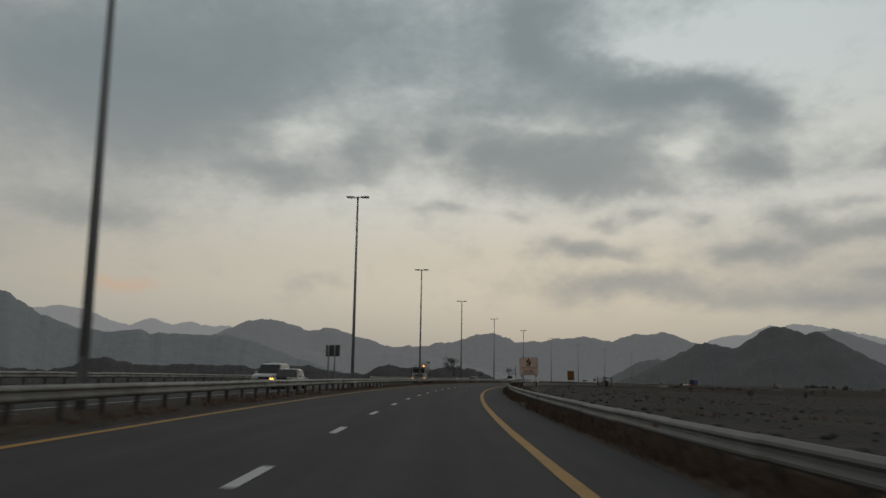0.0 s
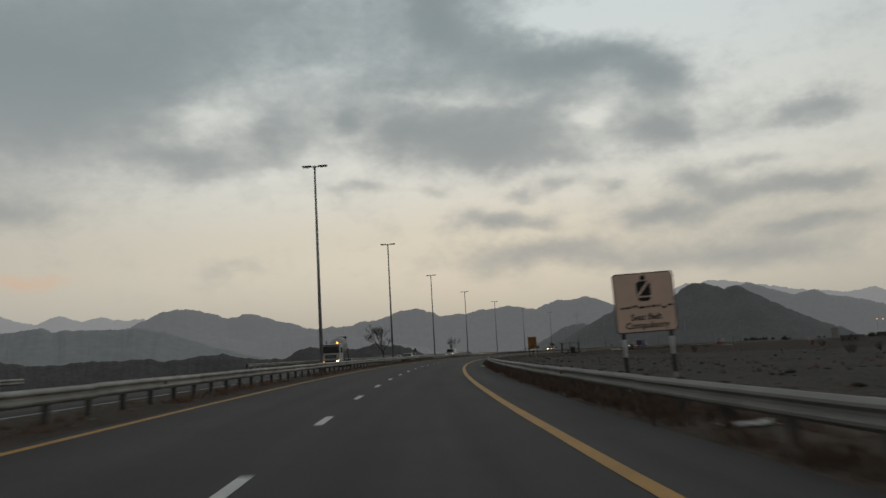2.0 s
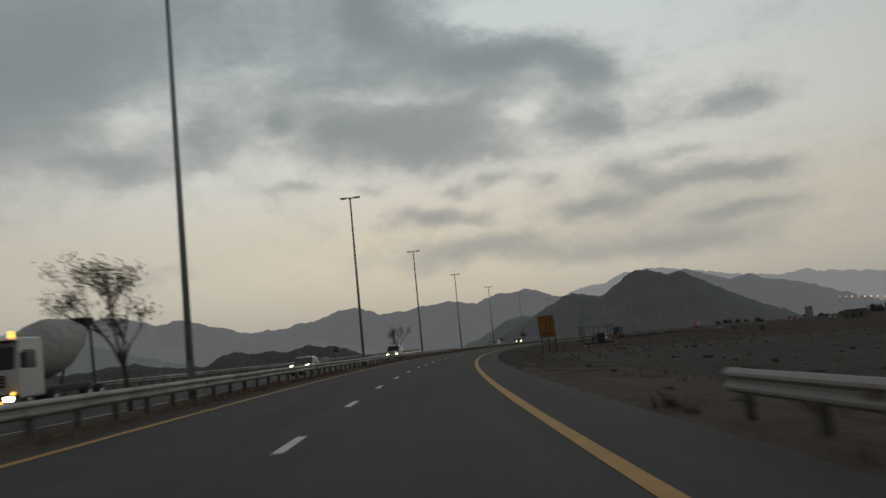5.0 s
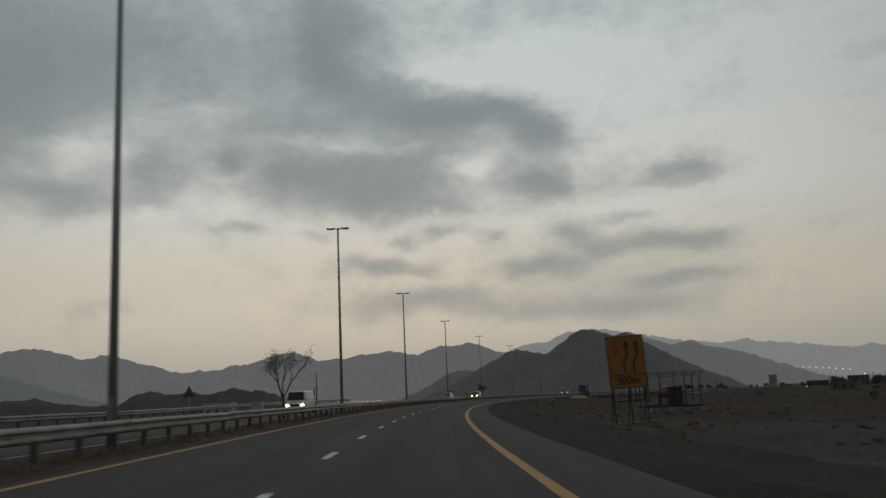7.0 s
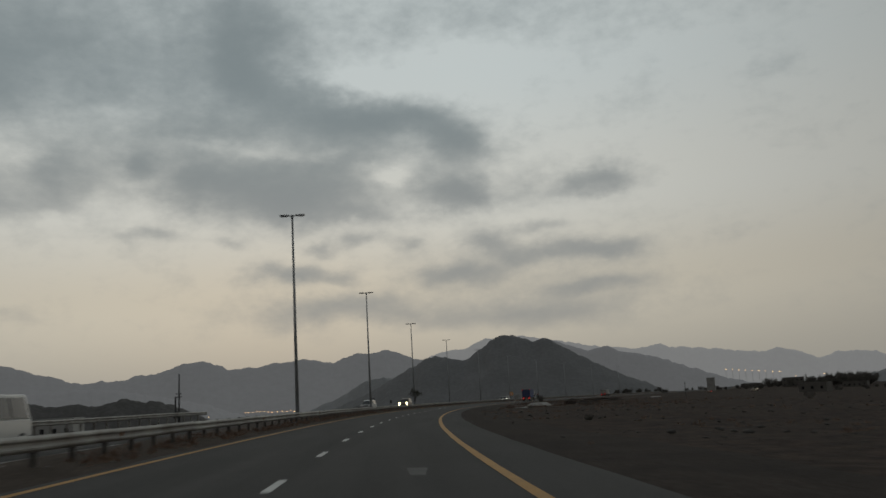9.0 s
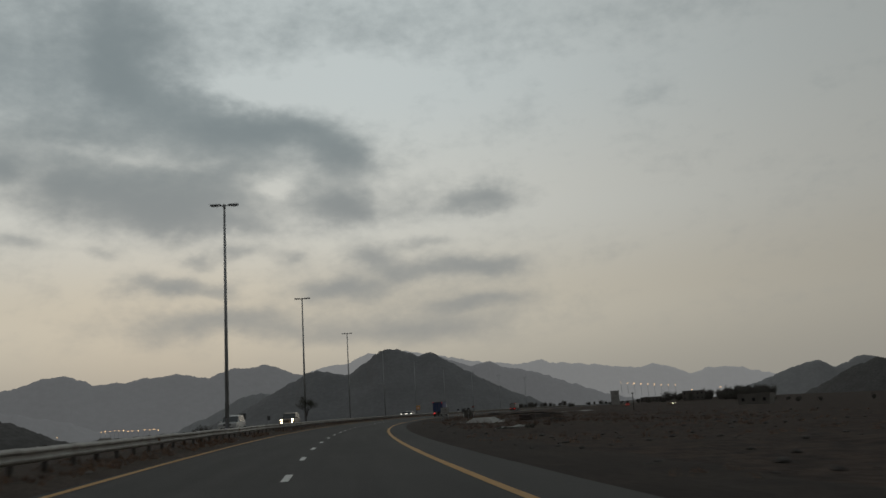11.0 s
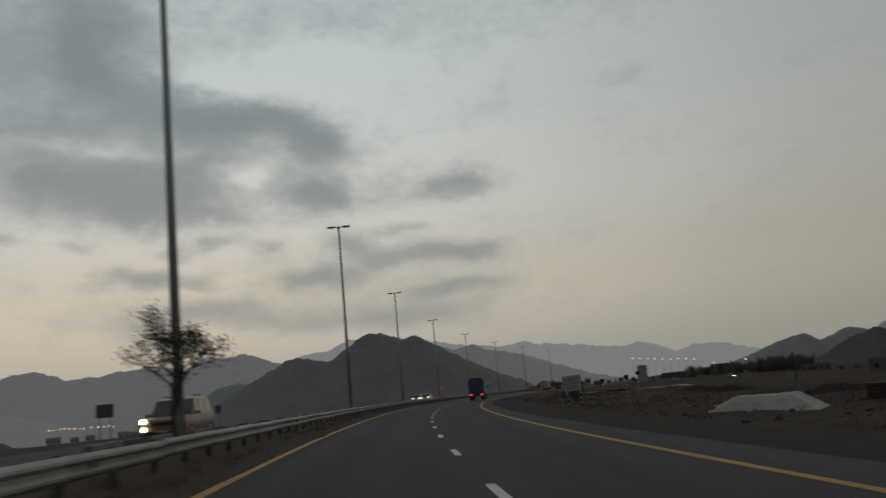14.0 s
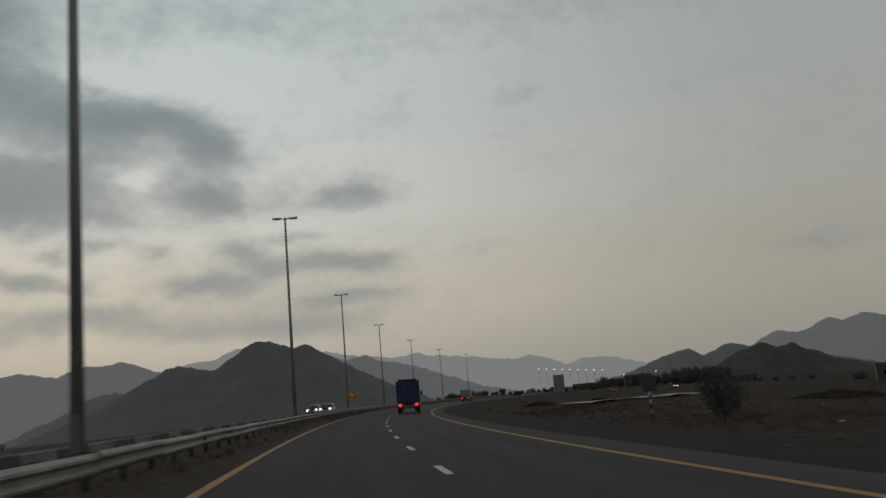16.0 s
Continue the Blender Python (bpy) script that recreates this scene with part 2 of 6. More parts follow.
# ---- materials ----
def material(name, colour, rough=0.8, metal=0.0, grain=0.0, grain_size=0.05, patch=0.0, patch_size=2.0, patch_colour=None, bump=0.0, emit=None, spec=0.5, vary=0.0, stretch=None):
    """A surface with fine grain and larger patches, at real-world size."""
    m = bpy.data.materials.new(name)
    m.use_nodes = True
    n, l = m.node_tree.nodes, m.node_tree.links
    b = n["Principled BSDF"]
    b.inputs["Roughness"].default_value, b.inputs["Metallic"].default_value = rough, metal
    b.inputs["Specular IOR Level"].default_value = spec
    b.inputs["Base Color"].default_value = (*colour, 1)
    if emit:
        b.inputs["Emission Color"].default_value, b.inputs["Emission Strength"].default_value = (*emit[0], 1), emit[1]
    if not (grain or patch or bump or vary):
        return m
    geo = n.new("ShaderNodeNewGeometry")
    where = geo.outputs["Position"]
    if stretch:
        mp = n.new("ShaderNodeVectorMath")
        mp.operation = "MULTIPLY"
        l.new(where, mp.inputs[0])
        mp.inputs[1].default_value = stretch
        where = mp.outputs[0]
    fine, big = n.new("ShaderNodeTexNoise"), n.new("ShaderNodeTexNoise")
    fine.inputs["Scale"].default_value, fine.inputs["Detail"].default_value = 1 / grain_size, 4
    big.inputs["Scale"].default_value, big.inputs["Detail"].default_value, big.inputs["Roughness"].default_value = 1 / patch_size, 6, 0.62
    for t in (fine, big):
        l.new(where, t.inputs["Vector"])

    def mixer(fac, a, c):
        x = n.new("ShaderNodeMix")
        x.data_type = "RGBA"
        l.new(fac, x.inputs[0])
        for sock, v in ((x.inputs[6], a), (x.inputs[7], c)):
            if hasattr(v, "is_output"):
                l.new(v, sock)
            else:
                sock.default_value = v
        return x.outputs[2]

    def steep(src, lo, hi):
        r = n.new("ShaderNodeMapRange")
        l.new(src, r.inputs[0])
        r.inputs[1].default_value, r.inputs[2].default_value = lo, hi
        return r.outputs[0]

    dark = tuple(c * (1 - grain) for c in colour) + (1,)
    light = tuple(min(1, c * (1 + grain)) for c in colour) + (1,)
    col = mixer(steep(fine.outputs[0], 0.3, 0.7), dark, light)
    if patch:
        pc = patch_colour or tuple(c * 0.6 for c in colour)
        fac = n.new("ShaderNodeMath")
        fac.operation = "MULTIPLY"
        l.new(steep(big.outputs[0], 0.42, 0.66), fac.inputs[0])
        fac.inputs[1].default_value = patch
        col = mixer(fac.outputs[0], col, (*pc, 1))
    if vary:
        info = n.new("ShaderNodeObjectInfo")
        hs = n.new("ShaderNodeHueSaturation")
        l.new(steep(info.outputs["Random"], 0, 1), hs.inputs["Value"])
        n[hs.name].inputs["Value"].links[0].from_node.inputs[3].default_value = 1 - vary
        n[hs.name].inputs["Value"].links[0].from_node.inputs[4].default_value = 1 + vary
        l.new(col, hs.inputs["Color"])
        col = hs.outputs[0]
    l.new(col, b.inputs["Base Color"])
    if bump:
        bp = n.new("ShaderNodeBump")
        bp.inputs["Strength"].default_value, bp.inputs["Distance"].default_value = min(1, bump), grain_size
        l.new(fine.outputs[0], bp.inputs["Height"])
        l.new(bp.outputs[0], b.inputs["Normal"])
    return m


ASPHALT = material("asphalt", (0.0385, 0.0373, 0.0368), 0.85, grain=0.3, grain_size=0.03, patch=0.6, patch_size=3.0, patch_colour=(0.0295, 0.0285, 0.0281), bump=0.5, spec=0.3)


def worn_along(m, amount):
    """Long streaks of wear that follow the lanes, and asphalt that turns darker further along."""
    n, l = m.node_tree.nodes, m.node_tree.links
    base = n["Principled BSDF"].inputs["Base Color"]
    plain = base.links[0].from_socket
    com, tex, ramp, mix = n.new("ShaderNodeCombineXYZ"), n.new("ShaderNodeTexNoise"), n.new("ShaderNodeValToRGB"), n.new("ShaderNodeMix")
    for name, k, sock in (("across", 1.1, 0), ("along", 0.035, 1)):
        att, mul = n.new("ShaderNodeAttribute"), n.new("ShaderNodeMath")
        att.attribute_name, mul.operation = name, "MULTIPLY"
        l.new(att.outputs["Fac"], mul.inputs[0])
        mul.inputs[1].default_value = k
        l.new(mul.outputs[0], com.inputs[sock])
    l.new(com.outputs[0], tex.inputs["Vector"])
    tex.inputs["Scale"].default_value, tex.inputs["Detail"].default_value = 1.0, 6
    e = ramp.color_ramp.elements
    e[0].position, e[0].color = 0.3, (1 - amount, 1 - amount, 1 - amount, 1)
    e[1].position, e[1].color = 0.7, (1 + amount, 1 + amount * 0.94, 1 + amount * 0.88, 1)
    l.new(tex.outputs[0], ramp.inputs[0])
    mix.data_type, mix.blend_type = "RGBA", "MULTIPLY"
    mix.inputs[0].default_value = 1.0
    l.new(plain, mix.inputs[6])
    l.new(ramp.outputs[0], mix.inputs[7])
    along_tone, tone = n.new("ShaderNodeMapRange"), n.new("ShaderNodeMix")
    l.new(att.outputs["Fac"], along_tone.inputs[0])
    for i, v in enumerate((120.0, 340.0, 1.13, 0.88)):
        along_tone.inputs[i + 1].default_value = v
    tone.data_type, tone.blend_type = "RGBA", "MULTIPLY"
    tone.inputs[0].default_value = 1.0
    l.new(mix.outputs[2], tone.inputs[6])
    l.new(along_tone.outputs[0], tone.inputs[7])
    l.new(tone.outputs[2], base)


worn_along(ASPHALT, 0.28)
SOIL = material("dark_brown_soil", (0.031, 0.0245, 0.021), 0.95, grain=0.45, grain_size=0.3, patch=0.85, patch_size=6.0, patch_colour=(0.019, 0.0165, 0.015), bump=0.9, spec=0.05)


def ground_cover():
    """Gravel that gives way to brown soil where the ground's own soil value is high, with a ragged border."""
    m = material("gravel_and_soil", (0.071, 0.062, 0.0575), 0.95, grain=0.45, grain_size=0.25, patch=0.8, patch_size=9.0, patch_colour=(0.044, 0.040, 0.038), bump=0.8, spec=0.1)
    n, l = m.node_tree.nodes, m.node_tree.links
    base = n["Principled BSDF"].inputs["Base Color"]
    gravel = base.links[0].from_socket
    att, geo = n.new("ShaderNodeAttribute"), n.new("ShaderNodeNewGeometry")
    att.attribute_name = "soil"
    rag, fine, mix = n.new("ShaderNodeTexNoise"), n.new("ShaderNodeTexNoise"), n.new("ShaderNodeMix")
    for tex, size, detail in ((rag, 9.0, 7), (fine, 0.8, 6)):
        l.new(geo.outputs["Position"], tex.inputs["Vector"])
        tex.inputs["Scale"].default_value, tex.inputs["Detail"].default_value = 1 / size, detail
    ramp = n.new("ShaderNodeValToRGB")
    ramp.color_ramp.elements[0].position, ramp.color_ramp.elements[0].color = 0.35, (0.030, 0.0235, 0.0205, 1)
    ramp.color_ramp.elements[1].position, ramp.color_ramp.elements[1].color = 0.68, (0.070, 0.048, 0.038, 1)
    l.new(fine.outputs[0], ramp.inputs[0])
    add, edge = n.new("ShaderNodeMath"), n.new("ShaderNodeMapRange")
    l.new(att.outputs["Fac"], add.inputs[0])
    l.new(rag.outputs[0], add.inputs[1])
    l.new(add.outputs[0], edge.inputs[0])
    edge.inputs[1].default_value, edge.inputs[2].default_value = 0.85, 1.15
    mix.data_type = "RGBA"
    l.new(edge.outputs[0], mix.inputs[0])
    l.new(gravel, mix.inputs[6])
    l.new(ramp.outputs[0], mix.inputs[7])
    l.new(mix.outputs[2], base)
    return m


GRAVEL = ground_cover()
YELLOW = material("yellow_line_paint", (0.41, 0.205, 0.026), 0.7, grain=0.15, grain_size=0.05, patch=0.5, patch_size=0.7, patch_colour=(0.26, 0.13, 0.02))
DULL_LINE = material("dusty_white_line_paint", (0.36, 0.355, 0.335), 0.75, grain=0.2, grain_size=0.05, patch=0.6, patch_size=0.7, patch_colour=(0.2, 0.195, 0.185))
WHITE_LINE = material("white_line_paint", (0.56, 0.56, 0.54), 0.7, grain=0.15, grain_size=0.05, patch=0.5, patch_size=0.5, patch_colour=(0.38, 0.38, 0.37))
STEEL = material("galvanised_steel", (0.285, 0.275, 0.255), 0.6, metal=0.4, grain=0.2, grain_size=0.12, patch=0.8, patch_size=0.9, patch_colour=(0.15, 0.135, 0.118), vary=0.2, bump=0.15)
POLE_STEEL = material("lamp_pole_steel", (0.35, 0.362, 0.362), 0.6, metal=0.4, grain=0.04, grain_size=1.2, patch=0.3, patch_size=4.0, patch_colour=(0.28, 0.28, 0.28))
LAMP_GREY = material("lamp_head_grey", (0.22, 0.228, 0.235), 0.5, metal=0.3)
MARK = material("faded_pole_mark", (0.22, 0.22, 0.215), 0.7, grain=0.2, grain_size=0.03)
LENS = material("lamp_lens", (0.55, 0.56, 0.55), 0.25)


def rock(name, colour, size, haze_glow=None, grain=0.06, patch=0.2):
    return material(name, colour, 0.95, grain=grain, grain_size=size * 0.15, patch=patch, patch_size=size, patch_colour=tuple(c * 0.72 for c in colour), spec=0.05, emit=haze_glow)


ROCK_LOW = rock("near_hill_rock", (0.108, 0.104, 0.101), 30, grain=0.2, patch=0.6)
# Haze is put into these rocks: paler base colours, glow for the far ranges.
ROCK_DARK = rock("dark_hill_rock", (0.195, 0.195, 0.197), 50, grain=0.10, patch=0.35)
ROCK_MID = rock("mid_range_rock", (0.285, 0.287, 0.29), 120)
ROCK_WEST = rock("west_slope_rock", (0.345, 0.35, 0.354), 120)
ROCK_RANGE = rock("hazy_range_rock", (0.168, 0.170, 0.173), 160, ((0.45, 0.457, 0.465), 0.16))
ROCK_FAR = rock("hazy_far_range_rock", (0.175, 0.178, 0.18), 200, ((0.465, 0.466, 0.462), 0.35))


# ---- mesh helpers ----
def mesh_of(name, bm, mats, smooth=False):
    me = bpy.data.meshes.new(name)
    bm.to_mesh(me)
    bm.free()
    for m in (mats if isinstance(mats, (list, tuple)) else [mats]):
        me.materials.append(m)
    if smooth:
        for p in me.polygons:
            p.use_smooth = True
    return me


def part(name, bm, mat, parent, label="", smooth=False):
    """One mesh object under a thing or a part."""
    ob = new(name, mesh_of(name, bm, mat, smooth))
    ob.parent = parent
    return tagged(ob, label)


def thing(name, m, label, category, group="", kind=""):
    ob = new(name)
    ob.matrix_world = m
    return tagged(ob, label, category, group, kind)


def box(bm, sx, sy, sz, c=(0, 0, 0), rot=None, bevel=0.0):
    r = bmesh.ops.create_cube(bm, size=1.0)
    bmesh.ops.scale(bm, vec=(sx, sy, sz), verts=r["verts"])
    if bevel:
        es = list({e for v in r["verts"] for e in v.link_edges})
        out = bmesh.ops.bevel(bm, geom=es, offset=bevel, segments=2, affect="EDGES", profile=0.6)
        vs = list({v for f in out["faces"] for v in f.verts} | {v for v in r["verts"] if v.is_valid})
    else:
        vs = r["verts"]
    if rot:
        bmesh.ops.rotate(bm, cent=(0, 0, 0), matrix=Euler([radians(a) for a in rot]).to_matrix(), verts=vs)
    bmesh.ops.translate(bm, vec=c, verts=vs)
    return vs


def tube(bm, a, b, r0, r1=None, sides=10, caps=True):
    """A round bar from a to b, tapering from r0 to r1."""
    a, b = Vector(a), Vector(b)
    r1 = r0 if r1 is None else r1
    q = (b - a).to_track_quat("Z", "Y")
    rings = []
    for p, r in ((a, r0), (b, r1)):
        rings.append([bm.verts.new(p + q @ Vector((r * math.cos(2 * math.pi * i / sides), r * math.sin(2 * math.pi * i / sides), 0))) for i in range(sides)])
    for i in range(sides):
        bm.faces.new((rings[0][i], rings[0][(i + 1) % sides], rings[1][(i + 1) % sides], rings[1][i]))
    if caps:
        bm.faces.new(rings[0][::-1])
        bm.faces.new(rings[1])


def prism(bm, outline, thick, axis="y"):
    """A flat outline (across, up) given thickness about its middle."""
    def put(a, b, d):
        return (a, d, b) if axis == "y" else (d, a, b) if axis == "x" else (a, b, d)
    f = [bm.verts.new(put(a, b, -thick / 2)) for a, b in outline]
    k = [bm.verts.new(put(a, b, thick / 2)) for a, b in outline]
    n = len(outline)
    bm.faces.new(f)
    bm.faces.new(k[::-1])
    for i in range(n):
        bm.faces.new((f[(i + 1) % n], f[i], k[i], k[(i + 1) % n]))
    bmesh.ops.recalc_face_normals(bm, faces=bm.faces)


def sheet(name, verts, faces, mats, smooth=True):
    me = bpy.data.meshes.new(name)
    me.from_pydata(verts, [], faces)
    me.materials.append(mats)
    for p in me.polygons:
        p.use_smooth = smooth
    me.update()
    return me


def strip(name, u0, u1, s0, s1, step, h, mat, thick=0.0, wiggle=0.0, cols=1, shift=None):
    """A band along the road between two lateral offsets, as a slab; shift moves it sideways on the way."""
    vs, fs = [], []
    n = int(round((s1 - s0) / step)) + 1
    w = cols + 1
    for i in range(n):
        s = s0 + (s1 - s0) * i / (n - 1)
        for j in range(w):
            u = u0 + (u1 - u0) * j / cols + (shift(s) if shift else 0.0)
            if wiggle and j in (0, cols):
                u += wiggle * noise.noise((s * 0.23, j * 7.7, u0))
            vs.append(at(s, u, h))
        if thick:
            vs.append(at(s, u1, h - thick))
            vs.append(at(s, u0, h - thick))
    k = w + (2 if thick else 0)
    for i in range(n - 1):
        a, b = i * k, (i + 1) * k
        for j in range(cols):
            fs.append((a + j, a + j + 1, b + j + 1, b + j))
        if thick:
            fs.append((a + w - 1, a + w, b + w, b + w - 1))
            fs.append((a + w + 1, a, b, b + w + 1))
    me = sheet(name, vs, fs, mat)
    across, along = me.attributes.new("across", "FLOAT", "POINT"), me.attributes.new("along", "FLOAT", "POINT")
    for i in range(n):
        for j in range(k):
            across.data[i * k + j].value = u0 + (u1 - u0) * min(j, cols) / cols
            along.data[i * k + j].value = s0 + (s1 - s0) * i / (n - 1)
    return me


# ---- ground: one sheet from the verge to the horizon ----
def terrain(s, u):
    z = road_z(s, u) - 0.10
    w = 0.0
    if u > 5.6:
        w = min(1.0, (u - 5.6) / 10)
        z -= 0.28 * w
        z -= 0.022 * max(0.0, min(u, 220.0) - 15)
    elif -8.9 < u < -4.2:
        z += 0.02
    elif u < -17.5:
        w = min(1.0, (-u - 17.5) / 25)
        z -= 2.2 * w + 0.02 * max(0.0, -u - 45)
    p = at(s, u)
    z += w * (0.35 * noise.noise((p.x * 0.05, p.y * 0.05, 0.3)) + 0.14 * noise.noise((p.x * 0.23, p.y * 0.23, 4.0)) + 0.06 * noise.noise((p.x * 0.8, p.y * 0.8, 9.0)))
    return z


def build_ground():
    us = [-300, -240, -190, -150, -120, -95, -75, -60, -48, -38, -30, -25, -21, -19, -17.6, -17, -9, -8.6, -7.6, -6.5, -5.6, -4.9, -4.2, 0, 4.9]
    u = 5.4
    while u < 300:
        us.append(u)
        u += 0.5 + max(0, u - 10) * 0.06
    us.append(300)
    ss = [-200, -150, -110, -80, -60] + [(-50 + 2.0 * i) for i in range(275)] + [500 + 6 * i for i in range(100)]
    vs = []
    for s in ss:
        for u in us:
            p = at(s, u)
            vs.append((p.x, p.y, terrain(s, u)))
    w, n = len(us), len(ss)
    fs = [(i * w + j, i * w + j + 1, (i + 1) * w + j + 1, (i + 1) * w + j) for i in range(n - 1) for j in range(w - 1)]
    loop = [j for j in range(w)] + [i * w + w - 1 for i in range(1, n)] + [(n - 1) * w + j for j in range(w - 2, -1, -1)] + [i * w for i in range(n - 2, 0, -1)]
    cx, cy = 150.0, 420.0
    last = loop
    for k, drop in ((1.25, 4.0), (1.6, 14.0), (2.4, 34.0), (4.0, 60.0), (9.0, 75.0)):
        ring = []
        for v in loop:
            x, y, z = vs[v]
            r = math.hypot(x - cx, y - cy)
            kk = min(k, 4700 / r)
            vs.append((cx + (x - cx) * kk, cy + (y - cy) * kk, z - drop - (k > 1.3) * 4.0 * noise.noise((x * 0.01, y * 0.01, k))))
            ring.append(len(vs) - 1)
        m = len(loop)
        fs += [(last[(i + 1) % m], last[i], ring[i], ring[(i + 1) % m]) for i in range(m)]
        last = ring
    me = sheet("ground", vs, fs, GRAVEL)
    soil = me.attributes.new("soil", "FLOAT", "POINT")
    for k in range(n * w):
        s, u = ss[k // w], us[k % w]
        d = (s - 205 - 70 * noise.noise((s * 0.02, u * 0.05, 1.0))) / 70 + 0.5
        soil.data[k].value = min(max(d, 0.0), 1.0) * min(max((u - 4.0) / 2.0, 0.0), 1.0)
    return tagged(new("ground", me), "dark stony gravel plain with dry patches", "ground", kind="structure")


build_ground()

# ---- carriageways and their markings ----
def outer_line(s):
    """The lanes widen a little along the bend."""
    return float(np.interp(s, [-10, 90, 200, 340, 410, 440], [3.68, 3.66, 3.62, 3.68, 3.89, 3.92]))


def inner_line(s):
    return float(np.interp(s, [0, 90, 260, 330, 350, 420], [-3.73, -3.78, -3.70, -3.96, -3.99, -3.93]))


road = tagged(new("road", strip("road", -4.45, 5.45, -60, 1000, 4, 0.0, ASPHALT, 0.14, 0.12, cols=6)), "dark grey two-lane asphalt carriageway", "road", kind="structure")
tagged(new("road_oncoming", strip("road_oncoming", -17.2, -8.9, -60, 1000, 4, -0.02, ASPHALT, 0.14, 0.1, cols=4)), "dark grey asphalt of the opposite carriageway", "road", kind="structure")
tagged(new("trim_edge_line_yellow", strip("trim_edge_line_yellow", -0.1, 0.1, -60, 1000, 2, 0.006, YELLOW, wiggle=0.015, shift=outer_line)), "worn yellow edge line painted on the asphalt", "road marking", kind="structure")
tagged(new("trim_edge_line_yellow_inner", strip("trim_edge_line_yellow_inner", -0.09, 0.09, -60, 1000, 2, 0.006, YELLOW, wiggle=0.015, shift=inner_line)), "worn yellow edge line beside the median", "road marking", kind="structure")
tagged(new("trim_edge_line_far", strip("trim_edge_line_far", -9.35, -9.2, -60, 1000, 2, -0.012, DULL_LINE, wiggle=0.015)), "faint pale edge line of the opposite carriageway", "road marking", kind="structure")

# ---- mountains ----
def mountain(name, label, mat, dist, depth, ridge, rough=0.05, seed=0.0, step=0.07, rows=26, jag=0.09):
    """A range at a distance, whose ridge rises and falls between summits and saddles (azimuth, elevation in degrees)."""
    vs, fs = [], []
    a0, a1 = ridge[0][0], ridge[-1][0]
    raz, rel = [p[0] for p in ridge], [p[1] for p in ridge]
    n = int((a1 - a0) / step) + 1
    k = 3.2 / (dist * 0.06)
    for i in range(n):
        a = a0 + (a1 - a0) * i / (n - 1)
        for j in range(rows):
            v = -1 + 2 * j / (rows - 1)
            r = dist + depth * v
            x, y = r * math.sin(radians(a)), r * math.cos(radians(a))
            aa = a + 2.6 * noise.noise((x * 0.004, y * 0.004, seed)) * abs(v)
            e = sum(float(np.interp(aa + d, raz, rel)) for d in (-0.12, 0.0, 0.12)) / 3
            e += jag * noise.fractal((aa * 2.3, seed * 3.1 + v * 2.2, 0.5), 0.8, 2.1, 6, noise_basis="PERLIN_ORIGINAL")
            f = 1 - abs(v) ** 1.1
            rg = noise.ridged_multi_fractal((x * k * 0.5, y * k * 0.5, seed), 0.9, 2.1, 6, 1.0, 2.0, noise_basis="PERLIN_ORIGINAL") - 0.9
            fb = noise.fractal((x * k, y * k, seed + 3), 0.8, 2.0, 5, noise_basis="PERLIN_ORIGINAL")
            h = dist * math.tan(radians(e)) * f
            h *= 1 + rough * (0.15 + abs(v)) * (0.7 * rg + 0.5 * fb)
            vs.append((x, y, h - 0.035 * dist * (1 - f)))
    for i in range(n - 1):
        for j in range(rows - 1):
            q = i * rows + j
            fs.append((q, q + 1, q + rows + 1, q + rows))
    return tagged(new(name, sheet(name, vs, fs, mat)), label, "mountain", kind="structure")


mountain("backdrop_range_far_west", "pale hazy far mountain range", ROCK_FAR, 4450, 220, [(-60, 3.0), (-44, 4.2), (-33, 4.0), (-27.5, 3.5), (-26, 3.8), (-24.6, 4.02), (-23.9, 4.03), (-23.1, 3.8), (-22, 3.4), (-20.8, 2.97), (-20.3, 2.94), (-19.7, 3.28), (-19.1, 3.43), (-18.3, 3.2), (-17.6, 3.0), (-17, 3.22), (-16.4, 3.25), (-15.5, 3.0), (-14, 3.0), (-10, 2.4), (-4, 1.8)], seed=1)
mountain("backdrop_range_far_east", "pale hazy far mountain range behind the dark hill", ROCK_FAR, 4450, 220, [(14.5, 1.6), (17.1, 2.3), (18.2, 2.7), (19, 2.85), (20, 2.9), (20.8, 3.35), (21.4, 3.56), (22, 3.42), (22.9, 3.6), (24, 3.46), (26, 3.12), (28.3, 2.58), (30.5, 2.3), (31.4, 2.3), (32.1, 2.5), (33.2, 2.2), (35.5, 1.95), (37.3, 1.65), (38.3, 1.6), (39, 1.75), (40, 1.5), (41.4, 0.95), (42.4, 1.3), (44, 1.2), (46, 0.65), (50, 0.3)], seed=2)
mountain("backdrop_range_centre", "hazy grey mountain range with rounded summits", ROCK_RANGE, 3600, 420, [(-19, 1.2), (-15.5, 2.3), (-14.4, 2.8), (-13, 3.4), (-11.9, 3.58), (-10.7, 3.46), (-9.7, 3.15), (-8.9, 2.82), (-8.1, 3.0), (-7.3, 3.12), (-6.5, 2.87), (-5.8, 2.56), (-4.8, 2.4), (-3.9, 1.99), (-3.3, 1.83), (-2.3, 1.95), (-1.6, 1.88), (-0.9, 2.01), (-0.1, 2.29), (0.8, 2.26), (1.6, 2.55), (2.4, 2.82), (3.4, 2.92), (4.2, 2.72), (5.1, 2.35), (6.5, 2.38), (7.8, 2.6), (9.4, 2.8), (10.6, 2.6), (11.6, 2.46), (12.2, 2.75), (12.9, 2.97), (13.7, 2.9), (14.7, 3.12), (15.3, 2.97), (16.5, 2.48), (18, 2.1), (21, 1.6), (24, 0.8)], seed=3)
